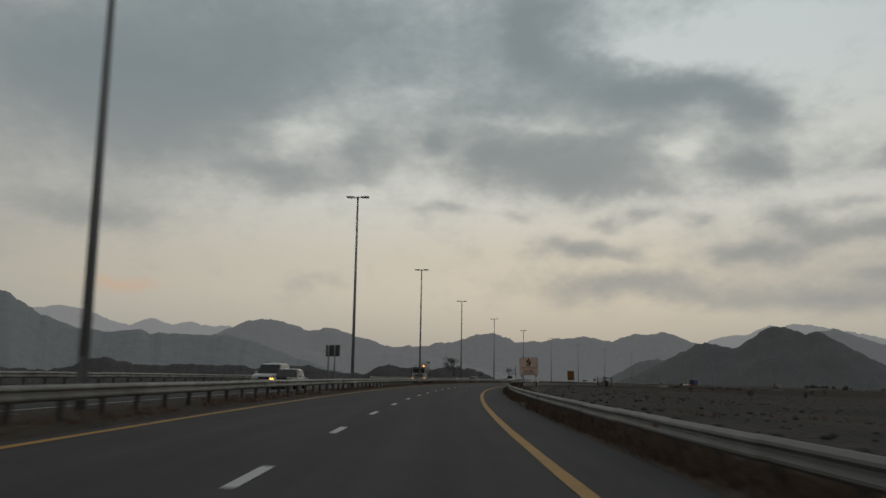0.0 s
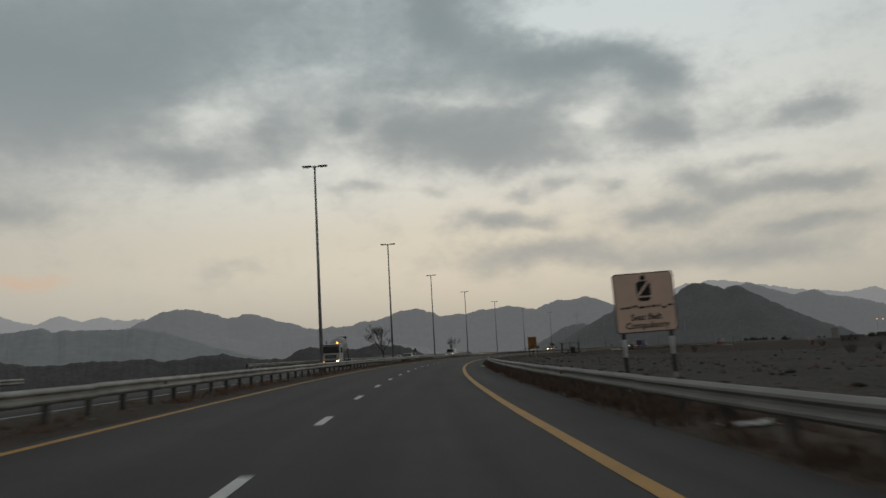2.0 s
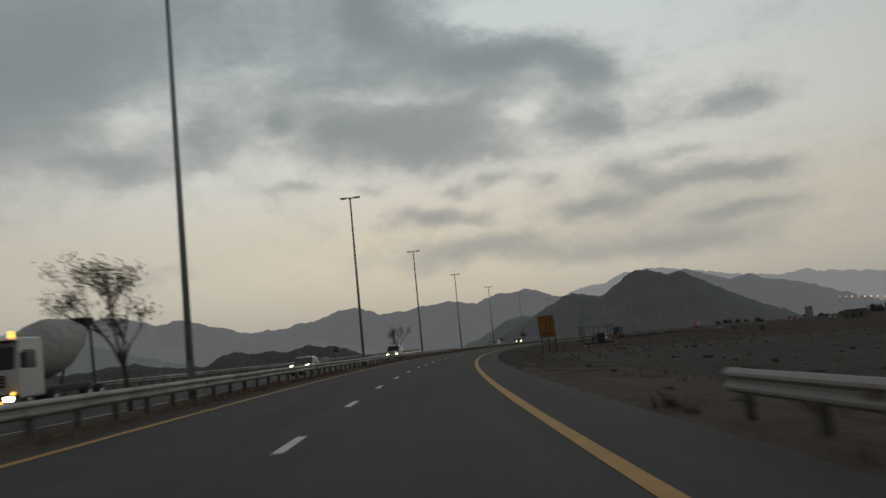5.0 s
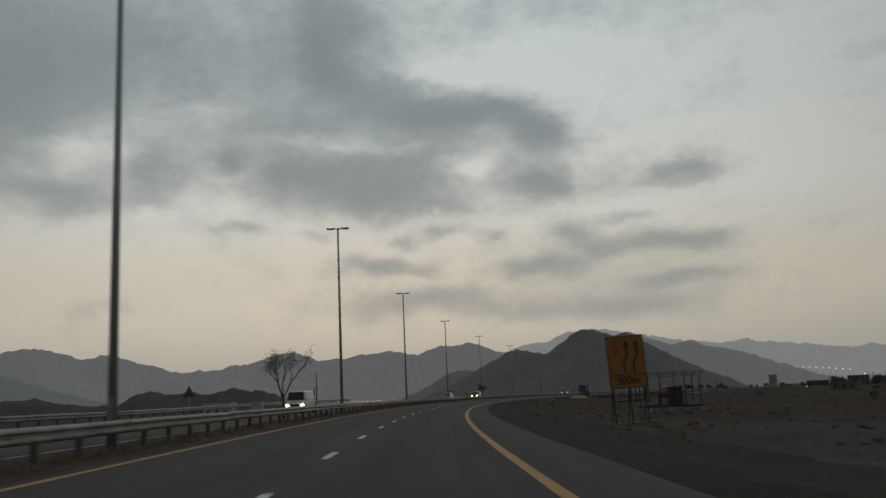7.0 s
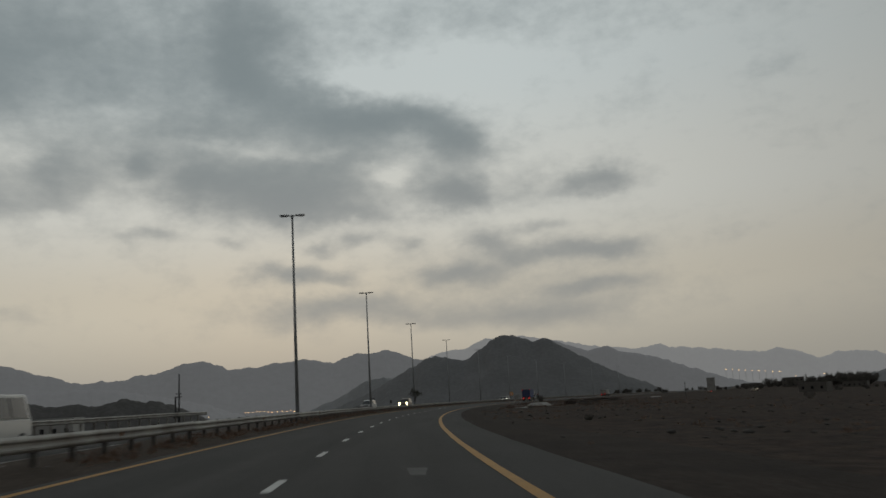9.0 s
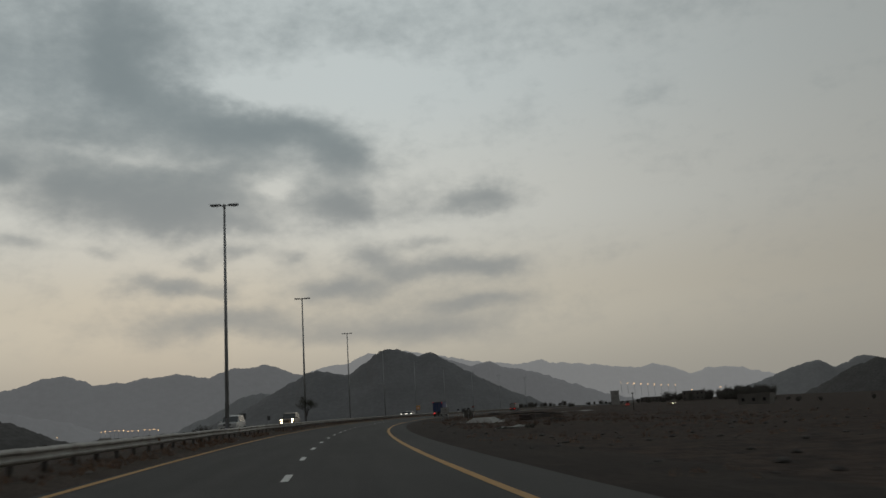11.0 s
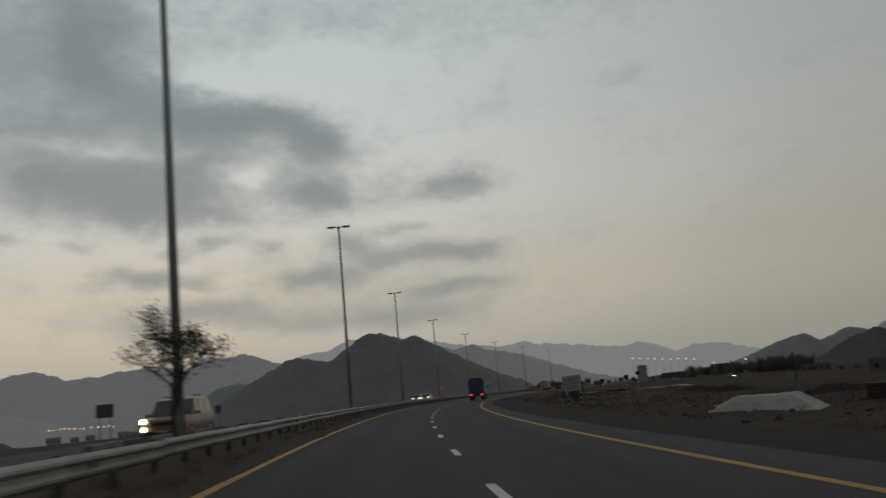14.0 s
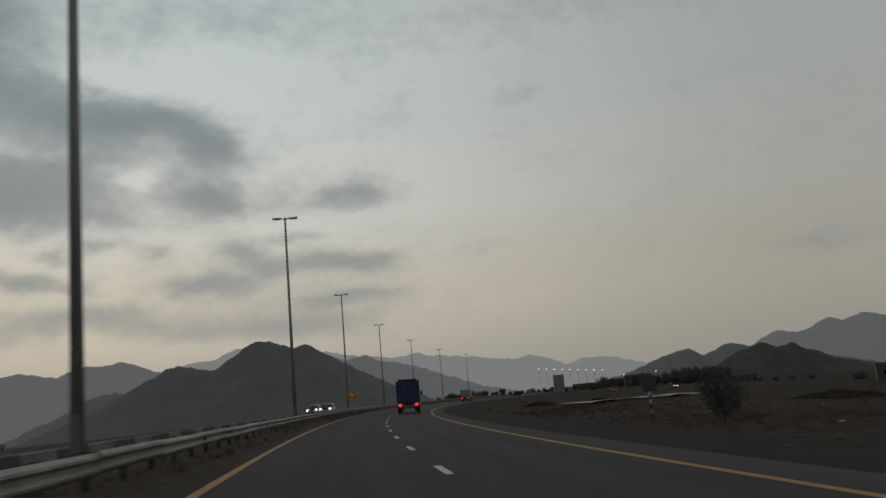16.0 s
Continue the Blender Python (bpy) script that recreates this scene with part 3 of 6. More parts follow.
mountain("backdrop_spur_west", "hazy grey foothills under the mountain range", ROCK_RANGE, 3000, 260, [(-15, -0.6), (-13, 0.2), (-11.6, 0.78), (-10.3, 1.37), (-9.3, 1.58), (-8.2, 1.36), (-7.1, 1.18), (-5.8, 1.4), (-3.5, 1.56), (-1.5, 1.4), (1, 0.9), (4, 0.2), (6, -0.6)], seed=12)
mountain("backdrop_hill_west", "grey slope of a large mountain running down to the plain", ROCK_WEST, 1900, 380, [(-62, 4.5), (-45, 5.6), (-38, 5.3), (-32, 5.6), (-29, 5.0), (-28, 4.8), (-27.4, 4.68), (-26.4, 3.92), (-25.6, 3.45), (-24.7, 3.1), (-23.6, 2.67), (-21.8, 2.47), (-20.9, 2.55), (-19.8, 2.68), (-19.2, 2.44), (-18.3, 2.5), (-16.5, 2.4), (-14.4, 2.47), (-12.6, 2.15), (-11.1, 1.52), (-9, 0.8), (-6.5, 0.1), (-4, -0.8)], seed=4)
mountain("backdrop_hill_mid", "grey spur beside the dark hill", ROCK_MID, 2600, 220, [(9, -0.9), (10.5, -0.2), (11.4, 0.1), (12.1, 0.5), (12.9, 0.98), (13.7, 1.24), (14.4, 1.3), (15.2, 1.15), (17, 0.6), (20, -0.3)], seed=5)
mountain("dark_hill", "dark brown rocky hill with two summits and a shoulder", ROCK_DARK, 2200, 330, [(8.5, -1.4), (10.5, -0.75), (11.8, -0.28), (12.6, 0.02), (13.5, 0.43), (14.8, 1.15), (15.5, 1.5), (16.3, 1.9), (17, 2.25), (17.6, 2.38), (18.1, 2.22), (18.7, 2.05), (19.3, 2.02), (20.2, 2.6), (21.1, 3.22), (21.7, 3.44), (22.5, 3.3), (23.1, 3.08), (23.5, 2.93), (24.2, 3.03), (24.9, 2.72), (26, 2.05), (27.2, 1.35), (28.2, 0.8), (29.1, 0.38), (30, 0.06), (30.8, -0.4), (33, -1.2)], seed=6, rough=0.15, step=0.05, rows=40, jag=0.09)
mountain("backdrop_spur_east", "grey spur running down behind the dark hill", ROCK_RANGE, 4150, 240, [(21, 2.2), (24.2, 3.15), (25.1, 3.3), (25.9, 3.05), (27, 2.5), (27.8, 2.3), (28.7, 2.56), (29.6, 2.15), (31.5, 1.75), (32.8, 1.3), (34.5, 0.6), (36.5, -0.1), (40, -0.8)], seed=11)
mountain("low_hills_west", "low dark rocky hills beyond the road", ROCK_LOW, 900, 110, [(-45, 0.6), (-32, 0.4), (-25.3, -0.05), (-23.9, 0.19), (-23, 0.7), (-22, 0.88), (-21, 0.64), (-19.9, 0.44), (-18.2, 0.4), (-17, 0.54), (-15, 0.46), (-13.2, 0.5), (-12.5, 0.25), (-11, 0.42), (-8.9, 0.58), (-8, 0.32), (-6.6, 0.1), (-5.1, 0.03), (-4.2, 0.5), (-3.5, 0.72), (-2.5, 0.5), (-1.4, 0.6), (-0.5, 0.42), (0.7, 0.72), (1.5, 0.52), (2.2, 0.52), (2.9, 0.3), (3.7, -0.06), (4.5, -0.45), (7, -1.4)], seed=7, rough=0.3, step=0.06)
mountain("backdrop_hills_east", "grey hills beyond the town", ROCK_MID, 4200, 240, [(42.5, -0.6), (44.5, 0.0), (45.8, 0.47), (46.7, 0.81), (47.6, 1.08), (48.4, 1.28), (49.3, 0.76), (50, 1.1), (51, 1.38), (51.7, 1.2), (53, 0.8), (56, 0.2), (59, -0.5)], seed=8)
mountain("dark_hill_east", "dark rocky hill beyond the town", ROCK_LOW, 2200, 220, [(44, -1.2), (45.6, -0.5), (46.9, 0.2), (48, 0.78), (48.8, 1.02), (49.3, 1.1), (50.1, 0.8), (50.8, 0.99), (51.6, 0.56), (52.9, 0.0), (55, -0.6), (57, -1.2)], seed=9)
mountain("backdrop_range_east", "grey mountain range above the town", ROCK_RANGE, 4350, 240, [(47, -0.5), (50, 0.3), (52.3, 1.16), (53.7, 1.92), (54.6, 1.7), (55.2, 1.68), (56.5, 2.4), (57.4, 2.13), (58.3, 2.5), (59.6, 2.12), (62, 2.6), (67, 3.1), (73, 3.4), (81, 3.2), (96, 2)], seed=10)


# ---- street lamps in the median ----
def street_lamp():
    lamp = thing("street_lamp", Matrix(), "tall grey steel lamp post with two unlit heads in the median", "street lamp", "lamps along the median")
    bm = bmesh.new()
    tube(bm, (0, 0, -0.4), (0, 0, 14.9), 0.137, 0.07, 14)
    part("pole", bm, POLE_STEEL, lamp, smooth=True)
    bm = bmesh.new()
    box(bm, 0.5, 0.5, 0.04, (0, 0, 0.32))
    for x in (-0.18, 0.18):
        for y in (-0.18, 0.18):
            tube(bm, (x, y, 0.33), (x, y, 0.42), 0.018, sides=6)
    part("base_plate", bm, POLE_STEEL, lamp)
    bm = bmesh.new()
    box(bm, 0.16, 0.02, 0.7, (0, -0.125, 0.95), bevel=0.006)
    part("access_door", bm, LAMP_GREY, lamp)
    for k in range(4):
        bm = bmesh.new()
        box(bm, 0.07, 0.012, 0.09, (0, -0.136, 2.2 + 0.13 * k))
        part("illegible_bar", bm, MARK, lamp, "faded painted mark")
    bm = bmesh.new()
    tube(bm, (-0.6, 0, 15.0), (0.6, 0, 15.0), 0.038, sides=10)
    tube(bm, (0, 0, 14.85), (0, 0, 15.08), 0.09, sides=12)
    part("crossarm", bm, POLE_STEEL, lamp)
    for sgn in (-1, 1):
        bm = bmesh.new()
        vs = box(bm, 0.70, 0.32, 0.14, (0, 0, 0), bevel=0.05)
        for v in vs:
            if v.co.x * sgn < -0.1:
                v.co.y *= 0.7
                v.co.z *= 0.6
            elif v.co.x * sgn > 0.2:
                v.co.y *= 0.8
                v.co.z *= 0.75
        bmesh.ops.translate(bm, vec=(sgn * 0.58, 0, 15.05), verts=bm.verts)
        head = part("lamp_head", bm, LAMP_GREY, lamp, smooth=True)
        bm = bmesh.new()
        box(bm, 0.46, 0.24, 0.04, (sgn * 0.62, 0, 14.975), bevel=0.012)
        part("lens", bm, LENS, head, "pale glass lens")
    return lamp


first_lamp = street_lamp()
first_lamp.matrix_world = stand(7.79, -6.47, -0.03 + step_down(7.79, -6.47))
for i in list(range(-1, 0)) + list(range(1, 16)):
    copy_thing(first_lamp, stand(7.79 + 45.35 * i, -6.47, -0.03 + step_down(7.79 + 45.35 * i, -6.47), rz=random.uniform(-2, 2)))

# ---- more materials ----
DRY = material("dry_grass", (0.225, 0.152, 0.110), 0.9, grain=0.3, grain_size=0.1, patch=0.6, patch_size=1.5, patch_colour=(0.13, 0.085, 0.06), spec=0.1)
DRY_VERGE = material("dusty_verge_grass", (0.185, 0.132, 0.100), 0.9, grain=0.4, grain_size=0.12, patch=0.8, patch_size=0.9, patch_colour=(0.10, 0.076, 0.062), spec=0.1)
VERGE = material("median_dirt", (0.076, 0.060, 0.050), 0.95, grain=0.45, grain_size=0.12, patch=0.7, patch_size=2.0, patch_colour=(0.054, 0.042, 0.035), bump=0.7, spec=0.1)
VERGE_DRY = material("dry_verge_dirt", (0.092, 0.072, 0.060), 0.95, grain=0.45, grain_size=0.12, patch=0.75, patch_size=2.5, patch_colour=(0.056, 0.045, 0.038), bump=0.7, spec=0.1)
VERGE_DARK = material("dark_verge_dirt", (0.046, 0.036, 0.031), 0.95, grain=0.45, grain_size=0.12, patch=0.75, patch_size=2.5, patch_colour=(0.028, 0.0235, 0.021), bump=0.7, spec=0.1)
STONE = material("loose_stone", (0.072, 0.065, 0.06), 0.9, grain=0.3, grain_size=0.1, vary=0.3)
PALE_STONE = material("pale_stone", (0.19, 0.178, 0.162), 0.9, grain=0.5, grain_size=0.25)
BARK = material("grey_bark", (0.060, 0.052, 0.045), 0.9, grain=0.3, grain_size=0.06, patch=0.5, patch_size=0.3)
LEAF = material("dusty_leaves", (0.085, 0.088, 0.062), 0.8, grain=0.3, grain_size=0.3, spec=0.2)
LEAF_DARK = material("dark_foliage", (0.16, 0.152, 0.135), 0.85, grain=0.35, grain_size=0.4, spec=0.1)
# White sheet; the headlights' orange return is mixed into its base colour.
SIGN_WHITE = material("headlit_sign_sheet", (0.88, 0.64, 0.50), 0.5, grain=0.05, grain_size=0.3, patch=0.3, patch_size=0.5, patch_colour=(0.78, 0.56, 0.43))
SIGN_ORANGE = material("orange_sign_sheet", (0.30, 0.135, 0.02), 0.5, grain=0.06, grain_size=0.3, patch=0.35, patch_size=0.6, patch_colour=(0.24, 0.105, 0.018))
WORKS_YELLOW = material("bright_works_sheet", (0.72, 0.36, 0.10), 0.5, grain=0.06, grain_size=0.3)
BLACK = material("black_paint", (0.012, 0.012, 0.012), 0.5)
DARK_TEXT = material("faded_black_print", (0.022, 0.018, 0.017), 0.6)
FADED_RED = material("faded_red_print", (0.36, 0.06, 0.035), 0.6)
SIGN_BACK = material("sign_back_metal", (0.10, 0.10, 0.10), 0.6, metal=0.3, grain=0.15, grain_size=0.3)
WHITE_PAINT = material("white_paint", (0.42, 0.42, 0.40), 0.5, grain=0.06, grain_size=0.2, patch=0.3, patch_size=0.4, patch_colour=(0.30, 0.29, 0.27))
POST_WHITE = material("white_post_paint", (0.62, 0.62, 0.60), 0.5, grain=0.06, grain_size=0.2, patch=0.3, patch_size=0.3, patch_colour=(0.42, 0.41, 0.39))
CRATE_WOOD = material("dark_crate_board", (0.055, 0.040, 0.034), 0.9, grain=0.3, grain_size=0.05, patch=0.5, patch_size=0.3)
WOOD = material("weathered_plank", (0.16, 0.13, 0.10), 0.85, grain=0.25, grain_size=0.04, patch=0.5, patch_size=0.4)
IRON = material("dark_iron", (0.045, 0.045, 0.045), 0.6, metal=0.4, grain=0.2, grain_size=0.2)
PLASTER = material("pale_plaster", (0.36, 0.352, 0.33), 0.85, grain=0.14, grain_size=0.3, patch=0.6, patch_size=1.2, patch_colour=(0.26, 0.25, 0.235), bump=0.3)
CONCRETE = material("concrete", (0.34, 0.33, 0.31), 0.9, grain=0.12, grain_size=0.15, patch=0.5, patch_size=1.5)
CAR_WHITE = material("white_car_paint", (0.50, 0.50, 0.485), 0.25, patch=0.25, patch_size=0.8, patch_colour=(0.5, 0.49, 0.46))
CAR_BROWN = material("bronze_car_paint", (0.16, 0.11, 0.07), 0.3, metal=0.3, patch=0.2, patch_size=0.8)
GLASS_DARK = material("tinted_glass", (0.012, 0.014, 0.016), 0.08)
RUBBER = material("tyre_rubber", (0.018, 0.018, 0.018), 0.85)
CHROME = material("wheel_metal", (0.35, 0.35, 0.35), 0.35, metal=0.8)
TRIM_BLACK = material("black_plastic", (0.02, 0.02, 0.02), 0.6)
BLUE = material("blue_tarpaulin", (0.035, 0.06, 0.16), 0.6, grain=0.1, grain_size=0.3, patch=0.4, patch_size=1.0, patch_colour=(0.025, 0.04, 0.10))
BEIGE = material("house_wall", (0.15, 0.14, 0.125), 0.9, grain=0.1, grain_size=0.5, patch=0.4, patch_size=3.0)
HEADLIGHT = material("lit_headlight", (0.9, 0.9, 0.85), 0.2, emit=((1.0, 0.80, 0.48), 14.0))
HEADLIGHT_DIM = material("dipped_headlight", (0.9, 0.9, 0.85), 0.2, emit=((1.0, 0.93, 0.8), 2.5))
AMBER = material("lit_amber_lamp", (0.8, 0.35, 0.05), 0.3, emit=((1.0, 0.42, 0.06), 3.0))
TAIL = material("lit_tail_lamp", (0.5, 0.03, 0.02), 0.3, emit=((1.0, 0.045, 0.035), 1.1))
TOWN_LIGHT = material("lit_street_lamp", (0.9, 0.7, 0.4), 0.3, emit=((1.0, 0.60, 0.28), 2.2))

# ---- the median and the verge ----
def median_h(s, u):
    """The earth bank of the median, higher further along."""
    k = min(max((s - 200) / 100, 0.0), 1.0)
    rise = 0.07 + 0.25 * k
    return 0.015 + rise * math.sin(math.pi * min(max((u + 8.9) / 4.75, 0.0), 1.0)) + 0.05 * k * noise.noise((s * 0.4, u * 0.9, 3.3))


vs, fs = [], []
cols = [-8.95 + 0.31 * i for i in range(17)]
for i in range(861):
    s = -60.0 + i
    for j, u in enumerate(cols):
        uu = u + (0.14 * noise.noise((s * 0.23, j * 7.7, 1.0)) if j in (0, 16) else 0.0)
        vs.append(at(s, uu, median_h(s, uu) if 0 < j < 16 else -0.012))
n = len(cols)
fs = [(i * n + j, i * n + j + 1, (i + 1) * n + j + 1, (i + 1) * n + j) for i in range(860) for j in range(n - 1)]
tagged(new("ground_median", sheet("ground_median", vs, fs, VERGE)), "brown dirt bank of the median with dry weeds", "ground", kind="structure")
vs, fs = [], []
cols = [4.95, 5.4, 6.0, 6.5, 7.1, 7.8, 8.6, 9.6]
for i in range(1076):
    s = -60.0 + 0.8 * i
    for j, u in enumerate(cols):
        uu = u + (0.16 if j == 0 else 0.6 if j == 7 else 0.0) * noise.noise((s * 0.23, j * 7.7, 4.95))
        p = at(s, uu)
        vs.append((p.x, p.y, p.z + (0.012 if j else -0.012) if j < 4 else terrain(s, uu) + (0.04 if j < 7 else -0.02)))
n = len(cols)
fs = [(i * n + j, i * n + j + 1, (i + 1) * n + j + 1, (i + 1) * n + j) for i in range(1075) for j in range(n - 1)]
me = sheet("ground_verge", vs, fs, VERGE_DRY)
me.materials.append(VERGE_DARK)
for k, f in enumerate(fs):
    s = -60 + 0.8 * (k // (n - 1))
    if s > 150 + 25 * noise.noise((s * 0.4, (k % (n - 1)) * 0.8, 3.0)):
        me.polygons[k].material_index = 1
tagged(new("ground_verge", me), "brown dirt verge spread over the edge of the shoulder", "ground", kind="structure")


# ---- guard rails ----
def beam_mesh(length, mat):
    """A W-shaped steel beam along +y, its face towards +x."""
    prof = [(0.0, 0.155), (0.02, 0.15), (0.075, 0.105), (0.08, 0.07), (0.02, 0.02), (0.02, -0.02), (0.08, -0.07), (0.075, -0.105), (0.02, -0.15), (0.0, -0.155)]
    bm = bmesh.new()
    rings = [[bm.verts.new((x, y, z)) for x, z in prof] + [bm.verts.new((x - 0.006, y, z)) for x, z in reversed(prof)] for y in (-0.12, length + 0.02)]
    n = len(rings[0])
    for i in range(n):
        bm.faces.new((rings[0][i], rings[1][i], rings[1][(i + 1) % n], rings[0][(i + 1) % n]))
    bm.faces.new(rings[0])
    bm.faces.new(rings[1][::-1])
    bmesh.ops.recalc_face_normals(bm, faces=bm.faces)
    return mesh_of("beam", bm, mat)


def post_mesh():
    bm = bmesh.new()
    box(bm, 0.012, 0.10, 1.0, (-0.05, 0, -0.20))
    box(bm, 0.012, 0.10, 1.0, (0.05, 0, -0.20))
    box(bm, 0.10, 0.012, 1.0, (0, 0, -0.20))
    box(bm, 0.09, 0.12, 0.30, (0.10, 0, 0.13))
    return mesh_of("post", bm, POST_STEEL)


POST_STEEL = material("dull_post_steel", (0.14, 0.13, 0.118), 0.8, metal=0.3, grain=0.2, grain_size=0.1, vary=0.2)
# Outer rail: dust, plus the shade of its dim side put into the colour.
SHADED_STEEL = material("dusty_shaded_steel", (0.25, 0.246, 0.237), 0.7, metal=0.1, grain=0.15, grain_size=0.3, patch=0.6, patch_size=1.2, patch_colour=(0.165, 0.158, 0.148), vary=0.15)
BEAM, SHADED_BEAM, POST = beam_mesh(4.0, STEEL), beam_mesh(4.0, SHADED_STEEL), post_mesh()


bm = bmesh.new()
box(bm, 0.05, 0.07, 0.09, bevel=0.012)
REFLECTOR = mesh_of("reflector", bm, material("orange_reflector", (0.20, 0.065, 0.02), 0.4))


def guard_rail(name_label, s0, s1, u, face, top, split_to):
    """Rail panels of 4 m on posts; face: +1 faces the road's right side, -1 its left."""
    rail = thing("guard_rail", stand((s0 + min(s1, 450)) / 2, u), name_label, "guard rail")
    inv = rail.matrix_world.inverted()
    far_v, far_f = [], []
    n = int((s1 - s0) / 4.0)
    for i in range(n):
        s = s0 + 4.0 * i
        a, b = at(s, u, top), at(s + 4.0, u, top)
        d = b - a
        yaw = math.degrees(math.atan2(-d.x, d.y)) + random.uniform(-0.25, 0.25)
        pit = math.degrees(math.atan2(d.z, math.hypot(d.x, d.y))) + random.uniform(-0.12, 0.12)
        m = pose(a.x, a.y, a.z - 0.155 + random.uniform(-0.006, 0.006), pit, 0, yaw)
        if face < 0:
            m = m @ pose(0, 4.0, 0, 0, 0, 180)
        for data, name, mm in ((BEAM if face > 0 else SHADED_BEAM, "beam", m), (POST, "post", m @ pose(-0.15, 0.0, -0.13)), (POST, "post", m @ pose(-0.15, 2.0, -0.13, 0, random.uniform(-1, 1), 0))):
            if s < split_to:
                o = new(name, data)
                o.parent = rail
                o.matrix_basis = inv @ mm
            else:
                base = len(far_v)
                far_v += [inv @ (mm @ v.co) for v in data.vertices]
                far_f += [tuple(base + k for k in p.vertices) for p in data.polygons]
    if top < 0.74:
        for i in range(0, n, 5):
            s = s0 + 4.0 * i + 0.6
            if s < split_to:
                p = at(s, u + 0.055 * face, top - 0.15)
                o = new("reflector", REFLECTOR)
                o.parent = rail
                o.matrix_basis = inv @ pose(p.x, p.y, p.z, 0, 0, turn(s))
    if far_v:
        o = new("far_rail", sheet("far_rail", far_v, far_f, STEEL, smooth=False))
        o.parent = rail
        tagged(o, kind="stuff")
    return rail


guard_rail("long galvanised steel guard rail with dented panels beside the median", -40, 760, -5.05, 1, 0.735, 430)
guard_rail("galvanised steel guard rail on the outer verge, ending before the sign", -38.7, 125.3, 5.75, -1, 0.66, 430)
guard_rail("grey steel guard rail beyond the opposite carriageway", -60, 80, -18.3, 1, 0.95, 60)
guard_rail("grey steel guard rail beyond the opposite carriageway", 122, 298, -18.3, 1, 1.05, 240)

# ---- lane dashes ----
dash_at = np.interp(np.arange(-6, 110), [-6, 0, 14, 21, 34, 41, 53, 109], [-51.0, -2.8, 109.9, 167.9, 272.0, 328.6, 423.0, 865.0])
for sc in dash_at:
    if sc > 740:
        break
    o = new("dash", strip("dash", -0.075, 0.075, sc - 1.0, sc + 1.0, 1.0, 0.006, WHITE_LINE, wiggle=0.012))
    o.parent = road
for sc, uc, l, w in ((196.0, 4.6, 1.4, 0.25), (234.0, 2.2, 0.8, 0.13)):
    o = new("paint_smear", strip("paint_smear", uc - w, uc + w, sc - l, sc + l, 0.4, 0.005, material("paint_smear", (0.075, 0.075, 0.073), 0.8, grain=0.3, grain_size=0.08, patch=0.9, patch_size=0.35, patch_colour=(0.045, 0.044, 0.043)), wiggle=0.5, cols=3))
    o.parent = road


# ---- dry grass, stones and litter ----
def tufts(name, label, spots, mat, blades, height, spread):
    vs, fs = [], []
    for p, k in spots:
        for _ in range(blades):
            a, r = random.uniform(0, 6.283), random.uniform(0, spread) * k
            x, y = p.x + r * math.cos(a), p.y + r * math.sin(a)
            h = height * k * random.uniform(0.4, 1.1)
            lean = random.uniform(0.1, 0.8) * h
            b = random.uniform(0, 6.283)
            w = 0.012 + 0.016 * random.random()
            i = len(vs)
            vs += [(x - w * math.sin(b), y + w * math.cos(b), p.z - 0.02), (x + w * math.sin(b), y - w * math.cos(b), p.z - 0.02), (x + lean * math.cos(b) * 0.5, y + lean * math.sin(b) * 0.5, p.z + 0.65 * h), (x + lean * math.cos(b), y + lean * math.sin(b), p.z + h)]
            fs += [(i, i + 1, i + 2), (i + 1, i + 3, i + 2)]
    return tagged(new(name, sheet(name, vs, fs, mat, smooth=False)), label, "dry grass", kind="stuff")


def on_ground(s, u):
    p = at(s, u)
    return Vector((p.x, p.y, terrain(s, u)))


rnd = random.Random(5)
spots = []
for _ in range(4200):
    s = rnd.uniform(-30, 330) if rnd.random() < 0.8 else rnd.uniform(330, 520)
    u = -4.35 - abs(rnd.gauss(0, 0.6)) - 0.1
    if noise.noise((s * 0.13, u * 0.4, 2.0)) > -0.18:
        spots.append((at(s, u, median_h(s, u)), rnd.uniform(0.5, 1.1)))
tufts("median_grass", "low brown dry weeds under the median rail", spots, DRY, 7, 0.17, 0.16)
spots = []
for _ in range(5000):
    s = rnd.uniform(-30, 128)
    u = 5.45 + abs(rnd.gauss(0.2, 0.9))
    if noise.noise((s * 0.12, u * 0.4, 6.0)) > -0.22:
        spots.append((at(s, u, 0.01) if u < 6.5 else on_ground(s, u), rnd.uniform(0.5, 1.25)))
tufts("verge_grass", "rusty brown dry grass along the verge under the rail", spots, DRY_VERGE, 9, 0.29, 0.28)
spots = []
for _ in range(2600):
    s, u = rnd.uniform(0, 560), 7 + abs(rnd.gauss(0, 26))
    if noise.noise((s * 0.05, u * 0.07, 8.0)) > 0.02:
        spots.append((on_ground(s, u), rnd.uniform(0.5, 1.3)))
tufts("plain_scrub", "scattered low dry scrub on the gravel plain", spots, DRY, 10, 0.24, 0.3)


